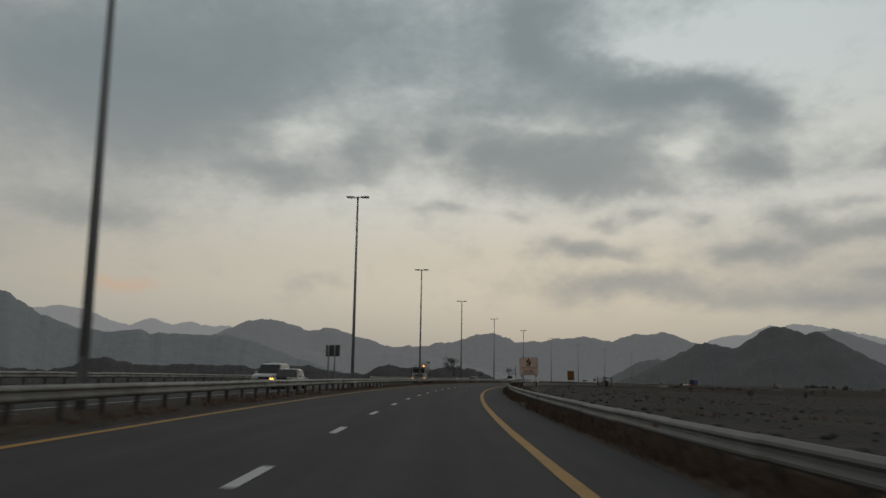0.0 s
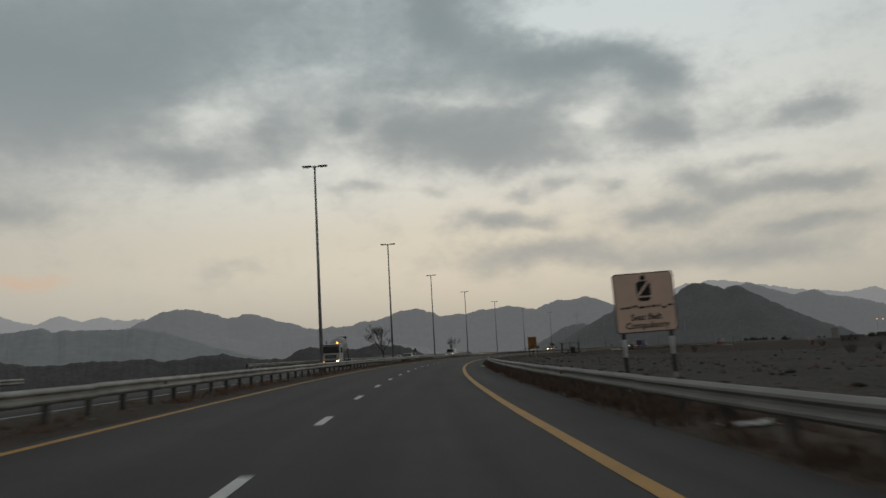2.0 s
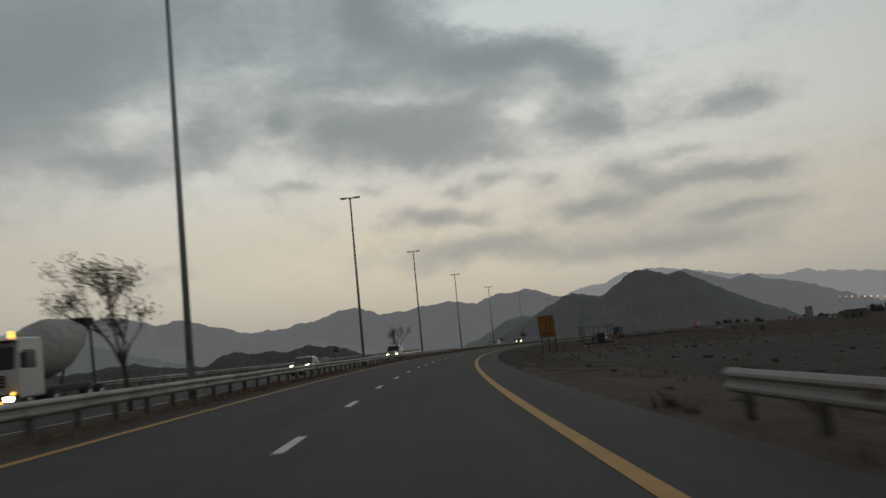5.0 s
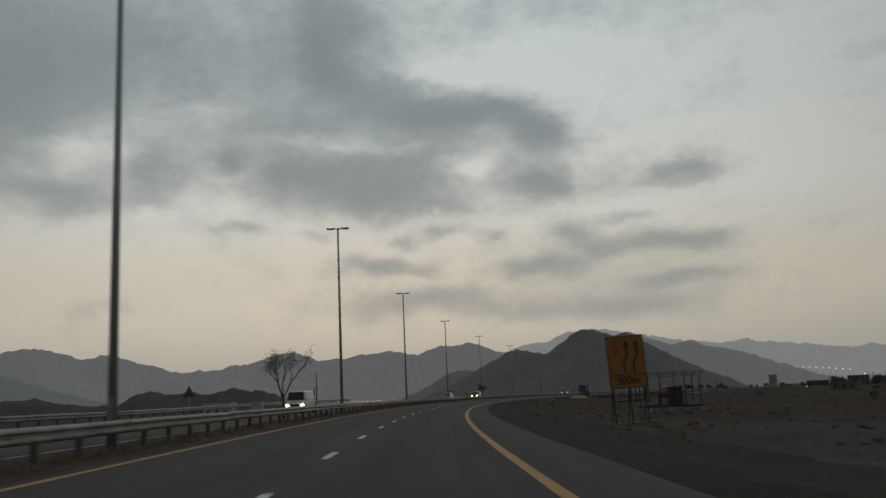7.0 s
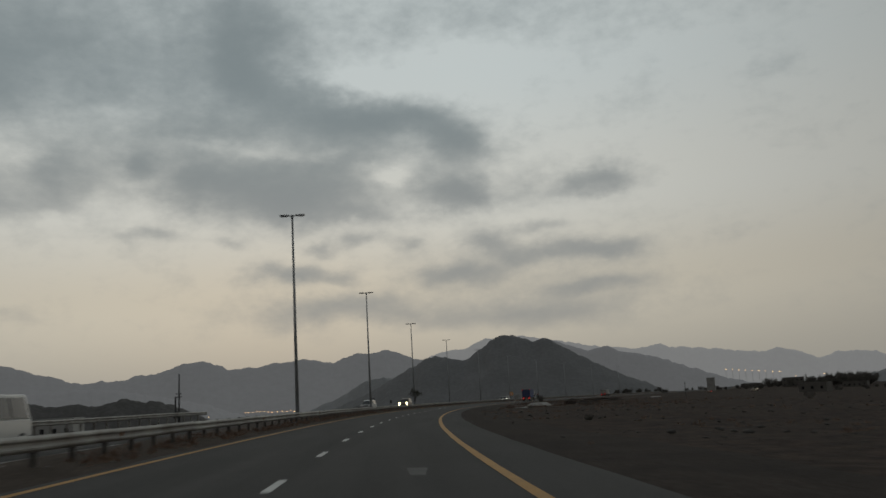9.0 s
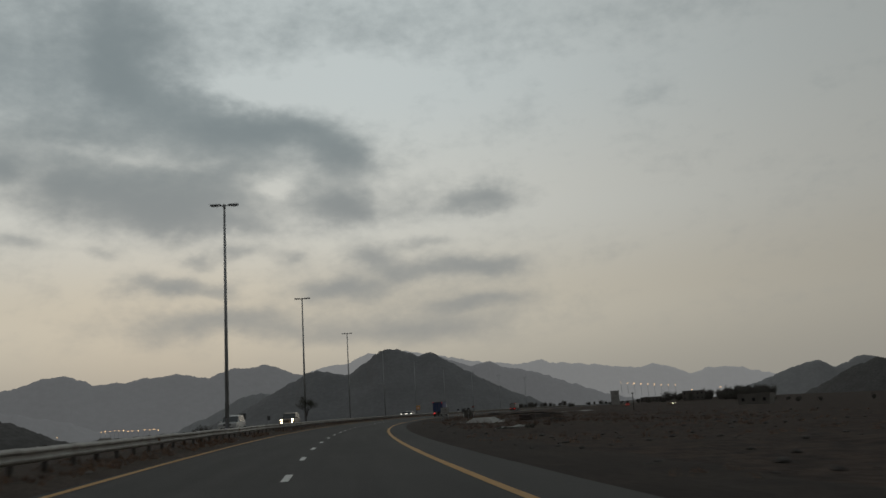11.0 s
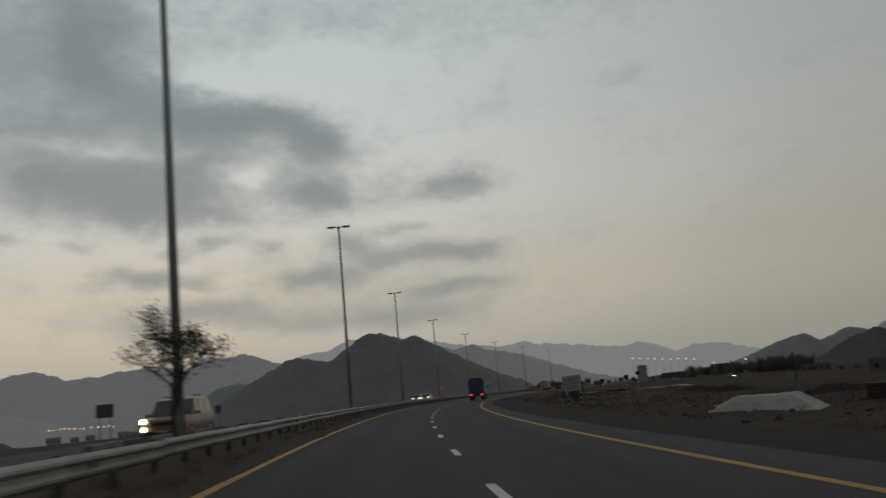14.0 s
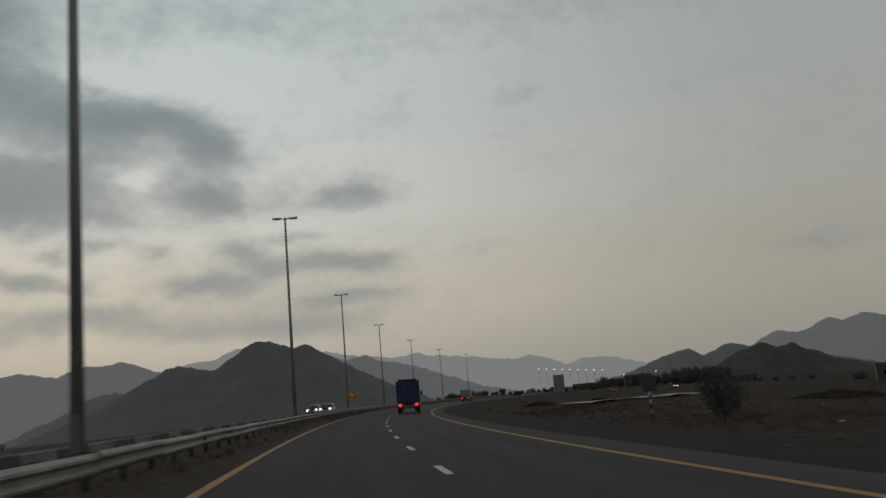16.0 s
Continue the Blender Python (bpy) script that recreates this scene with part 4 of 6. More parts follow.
def stones(name, label, spots, mat):
    ico = bmesh.new()
    bmesh.ops.create_icosphere(ico, subdivisions=1, radius=1.0)
    base_v, base_f = [v.co.copy() for v in ico.verts], [tuple(v.index for v in f.verts) for f in ico.faces]
    ico.free()
    vs, fs = [], []
    for p, r in spots:
        i = len(vs)
        m = Euler((rnd.uniform(0, 6), rnd.uniform(0, 6), rnd.uniform(0, 6))).to_matrix()
        sx, sy = rnd.uniform(0.7, 1.4), rnd.uniform(0.7, 1.2)
        for v in base_v:
            q = m @ (v * rnd.uniform(0.8, 1.15))
            vs.append((p.x + q.x * r * sx, p.y + q.y * r * sy, p.z + q.z * r * 0.6 + r * 0.2))
        fs += [tuple(i + k for k in f) for f in base_f]
    return tagged(new(name, sheet(name, vs, fs, mat, smooth=False)), label, "stones", kind="stuff")


spots = []
for _ in range(4200):
    s, u = rnd.uniform(-20, 520), 6.3 + abs(rnd.gauss(0, 22))
    spots.append((on_ground(s, u), 0.03 + 0.16 * rnd.random() ** 4))
stones("plain_stones", "loose grey stones strewn over the gravel plain", spots, STONE)
spots = []
for _ in range(1100):
    s, u = rnd.uniform(-30, 520), rnd.uniform(-8.6, -4.3)
    spots.append((at(s, u, median_h(s, u)), 0.015 + 0.06 * rnd.random() ** 3))
stones("median_stones", "small pale stones on the median dirt", spots, PALE_STONE)


def litter(s, u, w, l, seed):
    """A crumpled piece of pale sheeting lying on the ground."""
    vs, fs = [], []
    n = 9
    base = on_ground(s, u) if u > 6.5 else at(s, u, 0.012)
    a = heading(s)
    for i in range(n):
        for j in range(5):
            x, y = (j / 4 - 0.5) * w * (1 - 0.5 * abs(i / (n - 1) - 0.5)), (i / (n - 1) - 0.5) * l
            x += 0.35 * w * noise.noise((i * 0.7, seed, 1))
            z = 0.03 + 0.16 * w * abs(noise.noise((i * 0.6, j * 0.6, seed)))
            vs.append((base.x + x * math.cos(a) + y * math.sin(a), base.y - x * math.sin(a) + y * math.cos(a), base.z + z))
    for i in range(n - 1):
        for j in range(4):
            q = i * 5 + j
            fs.append((q, q + 1, q + 6, q + 5))
    ob = new("litter_sheet", sheet("litter_sheet", vs, fs, WHITE_PAINT))
    sol = ob.modifiers.new("thickness", "SOLIDIFY")
    sol.thickness = 0.006
    return tagged(ob, "crumpled dirty white sheeting lying on the verge", "litter", "litter on the verge")


for s, u, w, l, k in ((104.2, 5.2, 0.5, 1.0, 1), (103.6, 6.0, 0.35, 2.6, 2), (102.0, 5.45, 0.18, 4.5, 3), (24.8, 5.62, 0.28, 0.35, 12), (24.6, 6.03, 0.26, 0.35, 13), (23.5, 5.74, 0.2, 0.3, 14), (21.9, 5.86, 0.6, 0.25, 15), (49.5, 6.22, 0.75, 0.3, 5), (33.0, 6.0, 0.3, 0.5, 6), (29.5, 5.9, 0.25, 0.6, 7), (8.0, 6.2, 0.25, 0.35, 9), (331.4, 12.3, 2.0, 0.4, 16), (394.0, 15.0, 0.4, 0.6, 10), (425.0, 13.5, 0.3, 0.5, 11)):
    litter(s, u, w, l, k)


# ---- writing ----
def writing(text, size, mat, parent, x, z, y=-0.02, name="lettering", align="CENTER"):
    cu = bpy.data.curves.new(name, "FONT")
    cu.body, cu.size, cu.align_x, cu.align_y, cu.extrude = text, size, align, "CENTER", 0.002
    cu.offset = size * 0.018
    tmp = bpy.data.objects.new("tmp", cu)
    me = bpy.data.meshes.new_from_object(tmp)
    bpy.data.objects.remove(tmp)
    me.materials.append(mat)
    ob = new(name, me)
    ob.parent = parent
    ob.matrix_basis = pose(x, y, z, 90, 0, 0)
    return ob


def rounded(w, h, r, n=4):
    pts = []
    for cx, cz, a0 in ((w / 2 - r, h / 2 - r, 0), (-w / 2 + r, h / 2 - r, 90), (-w / 2 + r, -h / 2 + r, 180), (w / 2 - r, -h / 2 + r, 270)):
        for i in range(n + 1):
            a = radians(a0 + 90 * i / n)
            pts.append((cx + r * math.cos(a), cz + r * math.sin(a)))
    return pts


def plate(w, h, r, thick, x, y, z):
    bm = bmesh.new()
    prism(bm, rounded(w, h, r), thick)
    bmesh.ops.translate(bm, vec=(x, y, z), verts=bm.verts)
    return bm


def shape(outline, thick, x, y, z):
    bm = bmesh.new()
    prism(bm, outline, thick)
    bmesh.ops.translate(bm, vec=(x, y, z), verts=bm.verts)
    return bm


def striped_post(parent, x, y, height, r, bands, base=0.0):
    """A round post with painted bands of black and white, each a sleeve on the post."""
    bm = bmesh.new()
    tube(bm, (x, y, base), (x, y, height), r, sides=10)
    post = part("post", bm, POST_WHITE, parent, smooth=True)
    step = (height - base) / bands
    for i in range(0, bands, 2):
        bm = bmesh.new()
        tube(bm, (x, y, base + step * i), (x, y, base + step * (i + 1)), r + 0.003, sides=10)
        part("black_band", bm, BLACK, post, "black painted band")
    return post


def seat_belt_sign():
    sign = thing("road_sign", stand(58.4, 7.4, -0.38, rz=-3, ry=-1.5), "square white seat belt sign, tinted with headlight glow, on two striped posts behind the rail", "road sign")
    for x in (-0.58, 0.58):
        striped_post(sign, x, 0.06, 3.0, 0.045, 7)
    z = 2.58
    part("rim", plate(1.48, 1.46, 0.08, 0.03, 0, 0.0, z), BLACK, sign, "black rim")
    face = part("panel", plate(1.43, 1.41, 0.07, 0.03, 0, -0.006, z), SIGN_WHITE, sign, "white reflective panel with headlight glow in its colour")
    bm = bmesh.new()
    bmesh.ops.create_cone(bm, segments=20, radius1=0.065, radius2=0.065, depth=0.006, cap_ends=True, matrix=pose(0, -0.026, z + 0.60, 90, 0, 0))
    part("pictogram_head", bm, BLACK, face)
    part("pictogram_body", shape([(-0.17, -0.17), (0.17, -0.17), (0.17, 0.13), (0.12, 0.19), (-0.12, 0.19), (-0.17, 0.13)], 0.006, 0, -0.026, z + 0.33), BLACK, face)
    part("pictogram_belt", shape([(-0.17, -0.15), (-0.12, -0.17), (0.15, 0.15), (0.10, 0.19)], 0.006, 0, -0.031, z + 0.33), SIGN_WHITE, face)
    part("pictogram_seat", shape([(-0.15, -0.03), (-0.11, -0.03), (-0.11, -0.06), (0.11, -0.06), (0.11, -0.03), (0.15, -0.03), (0.15, 0.03), (-0.15, 0.03)], 0.006, 0, -0.026, z + 0.09), BLACK, face)
    r2 = random.Random(3)
    x = -0.6
    while x < 0.58:
        w = r2.uniform(0.05, 0.16)
        part("illegible_bar", shape([(0, 0), (w, 0), (w, 0.05), (0, 0.05)], 0.006, x, -0.026, z - 0.16 + r2.uniform(-0.02, 0.05)), DARK_TEXT, face)
        x += w + r2.uniform(0.02, 0.06)
    writing("Seat Belt", 0.21, DARK_TEXT, face, 0, z - 0.36, -0.026)
    writing("Compulsory", 0.21, DARK_TEXT, face, 0, z - 0.56, -0.026)
    return sign


seat_belt_sign()


def bent_arrow(bm, x, z0, z1):
    pts = []
    n = 14
    for i in range(n + 1):
        t = i / n
        sx = 0.07 * (3 * t * t - 2 * t ** 3) if 0 < t < 1 else 0.07 * t
        k = min(max((t - 0.35) / 0.3, 0), 1)
        pts.append((x + 0.16 * (k * k * (3 - 2 * k)) - 0.08, z0 + (z1 - z0) * t))
    left = [(a - 0.038, b) for a, b in pts]
    right = [(a + 0.038, b) for a, b in pts]
    tx = pts[-1][0]
    prism(bm, left + [(tx - 0.13, z1 - 0.04), (tx, z1 + 0.20), (tx + 0.13, z1 - 0.04)] + right[::-1], 0.006)


def lane_sign():
    p = on_ground(203.0, 10.6)
    sign = thing("roadworks_sign", pose(p.x, p.y, p.z, 0, -2.2, turn(203) + 2), "orange lane shift sign on a timber-footed steel frame", "road sign")
    z = 2.68
    part("rim", plate(1.64, 2.26, 0.02, 0.03, 0, 0, z), BLACK, sign, "black rim")
    face = part("panel", plate(1.57, 2.19, 0.015, 0.03, 0, -0.006, z), SIGN_ORANGE, sign, "faded orange panel")
    part("divider", shape([(-0.785, 0), (0.785, 0), (0.785, 0.035), (-0.785, 0.035)], 0.006, 0, -0.026, z - 0.58), BLACK, face)
    for x in (-0.03, 0.40):
        bm = bmesh.new()
        bent_arrow(bm, x, z - 0.45, z + 0.72)
        bmesh.ops.translate(bm, vec=(0, -0.026, 0), verts=bm.verts)
        part("arrow", bm, BLACK, face)
    part("closed_lane_mark", shape([(-0.10, -0.28), (0, -0.36), (0.10, -0.28), (0.10, 0.30), (-0.10, 0.30)], 0.006, -0.42, -0.026, z + 0.62), FADED_RED, face, "faded red lane mark")
    writing("300m", 0.46, DARK_TEXT, face, 0, z - 0.82, -0.026)
    for x in (-0.72, 0.02, 0.72):
        bm = bmesh.new()
        box(bm, 0.06, 0.05, 3.7, (x, 0.05, 1.88), bevel=0.006)
        part("upright", bm, IRON, sign)
        bm = bmesh.new()
        tube(bm, (x + 0.25, -0.28, 0.08), (x + 0.02, 0.04, 1.62), 0.028, sides=6)
        part("front_brace", bm, WOOD, sign)
        bm = bmesh.new()
        tube(bm, (x, 0.75, 0.08), (x, 0.06, 1.7), 0.028, sides=6)
        part("rear_brace", bm, IRON, sign)
        bm = bmesh.new()
        box(bm, 0.2, 1.5, 0.09, (x + 0.16, 0.15, 0.045), rot=(0, 0, 12), bevel=0.012)
        part("timber_foot", bm, WOOD, sign, "weathered timber foot")
    for zz in (1.0, 3.2):
        bm = bmesh.new()
        box(bm, 1.5, 0.04, 0.06, (0, 0.09, zz))
        part("crossbar", bm, IRON, sign)
    return sign


lane_sign()


def median_sign():
    """A two-panel sign on thick posts, seen from behind."""
    sign = thing("direction_sign", stand(41.6, -6.0, 0.0, rz=-42), "back of a ribbed sign on two thick median posts", "road sign")
    for x in (-0.32, 0.32):
        bm = bmesh.new()
        tube(bm, (x, 0.05, 0), (x, 0.05, 2.85), 0.055, sides=12)
        part("post", bm, POLE_STEEL, sign, smooth=True)
    for x, rz in ((-0.36, 4), (0.36, -4)):
        bm = bmesh.new()
        box(bm, 0.70, 0.03, 0.72, (x, 0.13, 2.50), bevel=0.004)
        panel = part("panel", bm, SIGN_BACK, sign)
        for k in range(5):
            bm = bmesh.new()
            box(bm, 0.70, 0.04, 0.045, (x, 0.095, 2.20 + 0.15 * k))
            part("rib", bm, STEEL, panel)
    return sign


median_sign()


def board_sign(name, label, m, w, h, top, mat, posts, bands=0, back=True):
    sign = thing(name, m, label, "road sign")
    for x in posts:
        if bands:
            striped_post(sign, x, 0.05, top, 0.05, bands)
        else:
            bm = bmesh.new()
            tube(bm, (x, 0.05, 0), (x, 0.05, top), 0.04, sides=10)
            part("post", bm, POLE_STEEL, sign, smooth=True)
    part("panel", plate(w, h, 0.03, 0.025, 0, 0, top - h / 2), mat, sign)
    return sign


def triangle_sign(name, label, m, size, top, face, rim):
    sign = thing(name, m, label, "road sign")
    bm = bmesh.new()
    tube(bm, (0, 0.05, 0), (0, 0.05, top - 0.1), 0.04, sides=10)
    part("post", bm, POLE_STEEL, sign, smooth=True)
    h = size * 0.87
    part("rim", shape([(-size / 2, 0), (size / 2, 0), (0, h)], 0.02, 0, 0.0, top - h), rim, sign)
    k = 0.78
    part("panel", shape([(-size / 2 * k, 0.1 * h), (size / 2 * k, 0.1 * h), (0, h * 0.9)], 0.02, 0, -0.005, top - h), face, sign)
    return sign


gp = on_ground(235, -19.1)
triangle_sign("warning_sign", "dark back of a triangular warning sign beyond the far rail", pose(gp.x, gp.y, gp.z, 0, 0, turn(235)), 1.0, road_z(235, -10) + 2.75 - gp.z, SIGN_BACK, IRON)
sg = triangle_sign("warning_sign", "orange triangular works sign beside the median rail", stand(506.3, -5.9), 0.95, 2.85, SIGN_WHITE, FADED_RED)
part("back_board", plate(1.1, 1.2, 0.04, 0.02, 0, 0.03, 2.35), WORKS_YELLOW, sg, "orange backing board")
for s, u, w, h, top in ((410.5, -23.4, 1.25, 0.95, 2.6), (427.5, -20.2, 0.5, 0.7, 2.0), (432.0, -24.5, 0.6, 0.8, 2.1)):
    gp = on_ground(s, u)
    board_sign("sign_back", "dark back of a rectangular sign beyond the opposite lanes", pose(gp.x, gp.y, gp.z, 0, 0, turn(s)), w, h, road_z(s, -10) + top - 0.25 - gp.z, SIGN_BACK, (-w * 0.3, w * 0.3) if w > 1 else (0,))
gp = on_ground(408.3, 9.8)
board_sign("notice_board", "pale board with rows of faint lines on striped posts", pose(gp.x, gp.y, gp.z, 0, -3, turn(408) - 6), 1.2, 1.0, 2.1, WHITE_PAINT, (-0.45, 0.45), 12)
nb = bpy.data.objects["notice_board"]
part("rim", plate(1.27, 1.07, 0.03, 0.02, 0, 0.012, 1.6), BLACK, nb, "thin black rim")
for k in range(5):
    part("illegible_bar", shape([(-0.48, 0), (0.46 - 0.1 * (k % 2), 0), (0.46 - 0.1 * (k % 2), 0.04), (-0.48, 0.04)], 0.006, 0, -0.016, 1.28 + 0.15 * k), DARK_TEXT, nb)
gp = on_ground(438.3, 12.1)
board_sign("small_sign", "small dark square sign on a single striped post", pose(gp.x, gp.y, gp.z, 0, 0, turn(438) - 10), 0.6, 0.7, 1.9, SIGN_BACK, (0,), 9)


def marker_posts():
    """Striped posts with small lamp boxes on top, standing in a row."""
    for s, u, top, mat, shade in ((408.9, 12.0, 1.55, IRON, "dark"), (408.5, 13.5, 1.65, IRON, "dark"), (408.2, 14.3, 1.85, FADED_RED, "faded red")):
        p = on_ground(s, u)
        b = thing("marker_post", pose(p.x, p.y, p.z, 0, random.uniform(-5, 1), turn(s)), "leaning striped post" + (" with a " + shade + " lamp box" if mat else " without a lamp") + " on brown soil", "marker post", "striped posts on the soil")
        striped_post(b, 0, 0.04, top, 0.036, 13)
        bm = bmesh.new()
        box(bm, 0.32, 0.32, 0.06, (0, 0.04, 0.03), bevel=0.02)
        part("foot", bm, CONCRETE, b)
        if mat:
            bm = bmesh.new()
            box(bm, 0.30, 0.2, 0.24, (0, 0.04, top + 0.12), bevel=0.03)
            lamp = part("lamp_box", bm, mat, b)
            bm = bmesh.new()
            box(bm, 0.2, 0.02, 0.14, (0, -0.07, top + 0.12), bevel=0.008)
            part("lens", bm, DARK_TEXT, lamp)


marker_posts()


def mound():
    """A plastered earth mound with hipped ends."""
    p = on_ground(388.0, 15.2)
    vs, fs = [], []
    nx, ny = 30, 14
    for j in range(ny + 1):
        for i in range(nx + 1):
            x, y = (i / nx - 0.5) * 5.6, (j / ny - 0.5) * 3.4
            z = 0.95 * min(1.0, (2.8 - abs(x)) / 1.5, (1.7 - abs(y)) / 0.9)
            z += 0.05 * noise.noise((x * 1.3, y * 1.3, 2)) + 0.03 * noise.noise((x * 4, y * 4, 5))
            vs.append((x + 0.05 * noise.noise((x * 2, y * 2, 8)), y, z - 0.30))
    for j in range(ny):
        for i in range(nx):
            q = j * (nx + 1) + i
            fs.append((q, q + 1, q + nx + 2, q + nx + 1))
    me = sheet("plaster_mound", vs, fs, PLASTER, smooth=False)
    ob = new("plaster_mound", me)
    ob.matrix_world = pose(p.x, p.y, p.z, 0, 0, turn(388) - 38)
    return tagged(ob, "low hipped mound coated in pale plaster on the gravel", "mound")


mound()
for k, (s, u, r) in enumerate(((386.0, 11.9, 0.16), (384.5, 13.0, 0.1), (391.0, 18.0, 0.3))):
    stones("boulder", "pale rounded boulder beside the plaster mound", [(on_ground(s, u), r)], PLASTER)


def cage():
    """A fenced valve station: posts with cranked tops, wire strands, a kerb and equipment."""
    p = on_ground(225.0, 17.4)
    c = thing("fenced_enclosure", pose(p.x, p.y, p.z + 0.34, 0, 0, turn(222) + 8), "small fenced enclosure with cranked posts and barbed wire", "enclosure")
    w, d, h = 3.6, 2.6, 2.05
    spots = [(-w / 2, -d / 2), (0, -d / 2), (w / 2, -d / 2), (w / 2, 0), (w / 2, d / 2), (0, d / 2), (-w / 2, d / 2), (-w / 2, 0.45), (-w / 2, -0.45)]
    tips = []
    for x, y in spots:
        bm = bmesh.new()
        tube(bm, (x, y, 0), (x, y, h), 0.036, sides=8)
        n = Vector((x, y, 0)).normalized()
        tip = (x + 0.28 * n.x, y + 0.28 * n.y, h + 0.3)
        tube(bm, (x, y, h - 0.02), tip, 0.032, sides=8)
        part("post", bm, IRON, c)
        tips.append(((x, y), tip))
    for i in range(len(tips)):
        (a, ta), (b, tb) = tips[i], tips[(i + 1) % len(tips)]
        for k in (0.05, 0.5, 0.95):
            bm = bmesh.new()
            tube(bm, (a[0] + (ta[0] - a[0]) * k, a[1] + (ta[1] - a[1]) * k, h + 0.3 * k), (b[0] + (tb[0] - b[0]) * k, b[1] + (tb[1] - b[1]) * k, h + 0.3 * k), 0.011, sides=5)
            part("wire", bm, IRON, c)
        bm = bmesh.new()
        tube(bm, (a[0], a[1], 1.0), (b[0], b[1], 1.0), 0.02, sides=6)
        part("mid_rail", bm, IRON, c)
        bm = bmesh.new()
        dx, dy = b[0] - a[0], b[1] - a[1]
        box(bm, math.hypot(dx, dy) + 0.1, 0.16, 0.14, ((a[0] + b[0]) / 2, (a[1] + b[1]) / 2, 0.08), rot=None)
        if abs(dy) > abs(dx):
            bmesh.ops.rotate(bm, cent=((a[0] + b[0]) / 2, (a[1] + b[1]) / 2, 0), matrix=Matrix.Rotation(radians(90), 3, "Z"), verts=bm.verts)
        part("kerb", bm, IRON, c)
    for x in (-w / 2, -0.3, w / 2):
        for y in (-d / 2, d / 2):
            bm = bmesh.new()
            box(bm, 0.2, 0.2, 0.75, (x, y, -0.36), bevel=0.015)
            part("footing", bm, CONCRETE, c, "pale concrete footing")
    bm = bmesh.new()
    box(bm, 0.95, 0.7, 1.25, (0.5, 0.1, 0.66), bevel=0.03)
    cab = part("control_box", bm, IRON, c, "dark control cabinet")
    bm = bmesh.new()
    box(bm, 1.05, 0.8, 0.08, (0.5, 0.1, 1.32), bevel=0.02)
    part("lid", bm, IRON, cab)
    bm = bmesh.new()
    tube(bm, (-0.5, 0.2, 0.0), (-0.5, 0.2, 0.9), 0.11, sides=14)
    tube(bm, (-0.5, 0.2, 0.75), (0.1, 0.2, 0.75), 0.09, sides=14)
    bmesh.ops.create_cone(bm, segments=20, radius1=0.2, radius2=0.2, depth=0.05, cap_ends=True, matrix=Matrix.Translation((-0.5, 0.2, 1.0)))
    part("valve_pipe", bm, IRON, c)
    return c


cage()


def mast():
    p = on_ground(343, -38.2)
    m = thing("instrument_mast", pose(p.x, p.y, p.z, 0, 0, turn(343)), "dark mast with equipment boxes beyond the opposite lanes", "mast")
    top = road_z(343, -10) + 6.9 - p.z
    bm = bmesh.new()
    tube(bm, (0.25, 0, 0), (0.25, 0, top), 0.13, 0.10, sides=10)
    part("pole", bm, IRON, m, smooth=True)
    bm = bmesh.new()
    tube(bm, (-0.3, 0, 0), (-0.3, 0, top * 0.62), 0.12, sides=10)
    part("short_pole", bm, IRON, m, smooth=True)
    for z, r in ((top * 0.62, 0.5), (top * 0.67, 0.42)):
        bm = bmesh.new()
        bmesh.ops.create_cone(bm, segments=18, radius1=r, radius2=r, depth=0.12, cap_ends=True, matrix=Matrix.Translation((0.2, 0, z)))
        part("collar", bm, IRON, m)
    bm = bmesh.new()
    box(bm, 0.9, 0.5, 1.0, (-0.05, -0.1, top * 0.32), bevel=0.05)
    part("equipment_box", bm, TRIM_BLACK, m)
    return m


mast()
bm = bmesh.new()
box(bm, 0.5, 0.4, 1.05, (0, 0, 0.525), bevel=0.02)
box(bm, 0.56, 0.45, 0.06, (0, 0, 1.07), bevel=0.015)
ub = thing("utility_box", stand(207.1, -6.5), "pale grey roadside utility box in the median", "utility box")
part("body", bm, WHITE_PAINT, ub)
bm = bmesh.new()
box(bm, 0.42, 0.02, 0.85, (0, -0.21, 0.53), bevel=0.008)
part("door", bm, WHITE_PAINT, ub)
bm = bmesh.new()
box(bm, 0.03, 0.03, 0.14, (0.16, -0.23, 0.55))
part("handle", bm, IRON, ub, "dark handle")


# ---- painted concrete blocks along the far edge of the median ----
def barrier_block(mat, shade):
    b = thing("barrier_block", Matrix(), shade + " painted concrete barrier block along the median edge", "barrier block", "barrier blocks along the median")
    bm = bmesh.new()
    prism(bm, [(-0.26, 0), (0.26, 0), (0.26, 0.10), (0.13, 0.22), (0.10, 0.46), (-0.10, 0.46), (-0.13, 0.22), (-0.26, 0.10)], 2.3)
    part("block", bm, mat, b)
    return b


DUSTY_WHITE = material("dusty_white_paint", (0.20, 0.195, 0.185), 0.8, grain=0.15, grain_size=0.1, patch=0.7, patch_size=0.6, patch_colour=(0.11, 0.105, 0.10))
DUSTY_DARK = material("dusty_dark_paint", (0.075, 0.072, 0.068), 0.85, grain=0.15, grain_size=0.1, patch=0.5, patch_size=0.6)
blocks = [barrier_block(DUSTY_WHITE, "dusty white"), barrier_block(DUSTY_DARK, "dusty black")]
used = [False, False]
for k in range(70):
    s = 372 + 2.42 * k
    m = stand(s, -8.75, 0.0, rz=random.uniform(-1.2, 1.2))
    w = k % 2
    if not used[w]:
        blocks[w].matrix_world = m
        used[w] = True
    else:
        copy_thing(blocks[w], m)

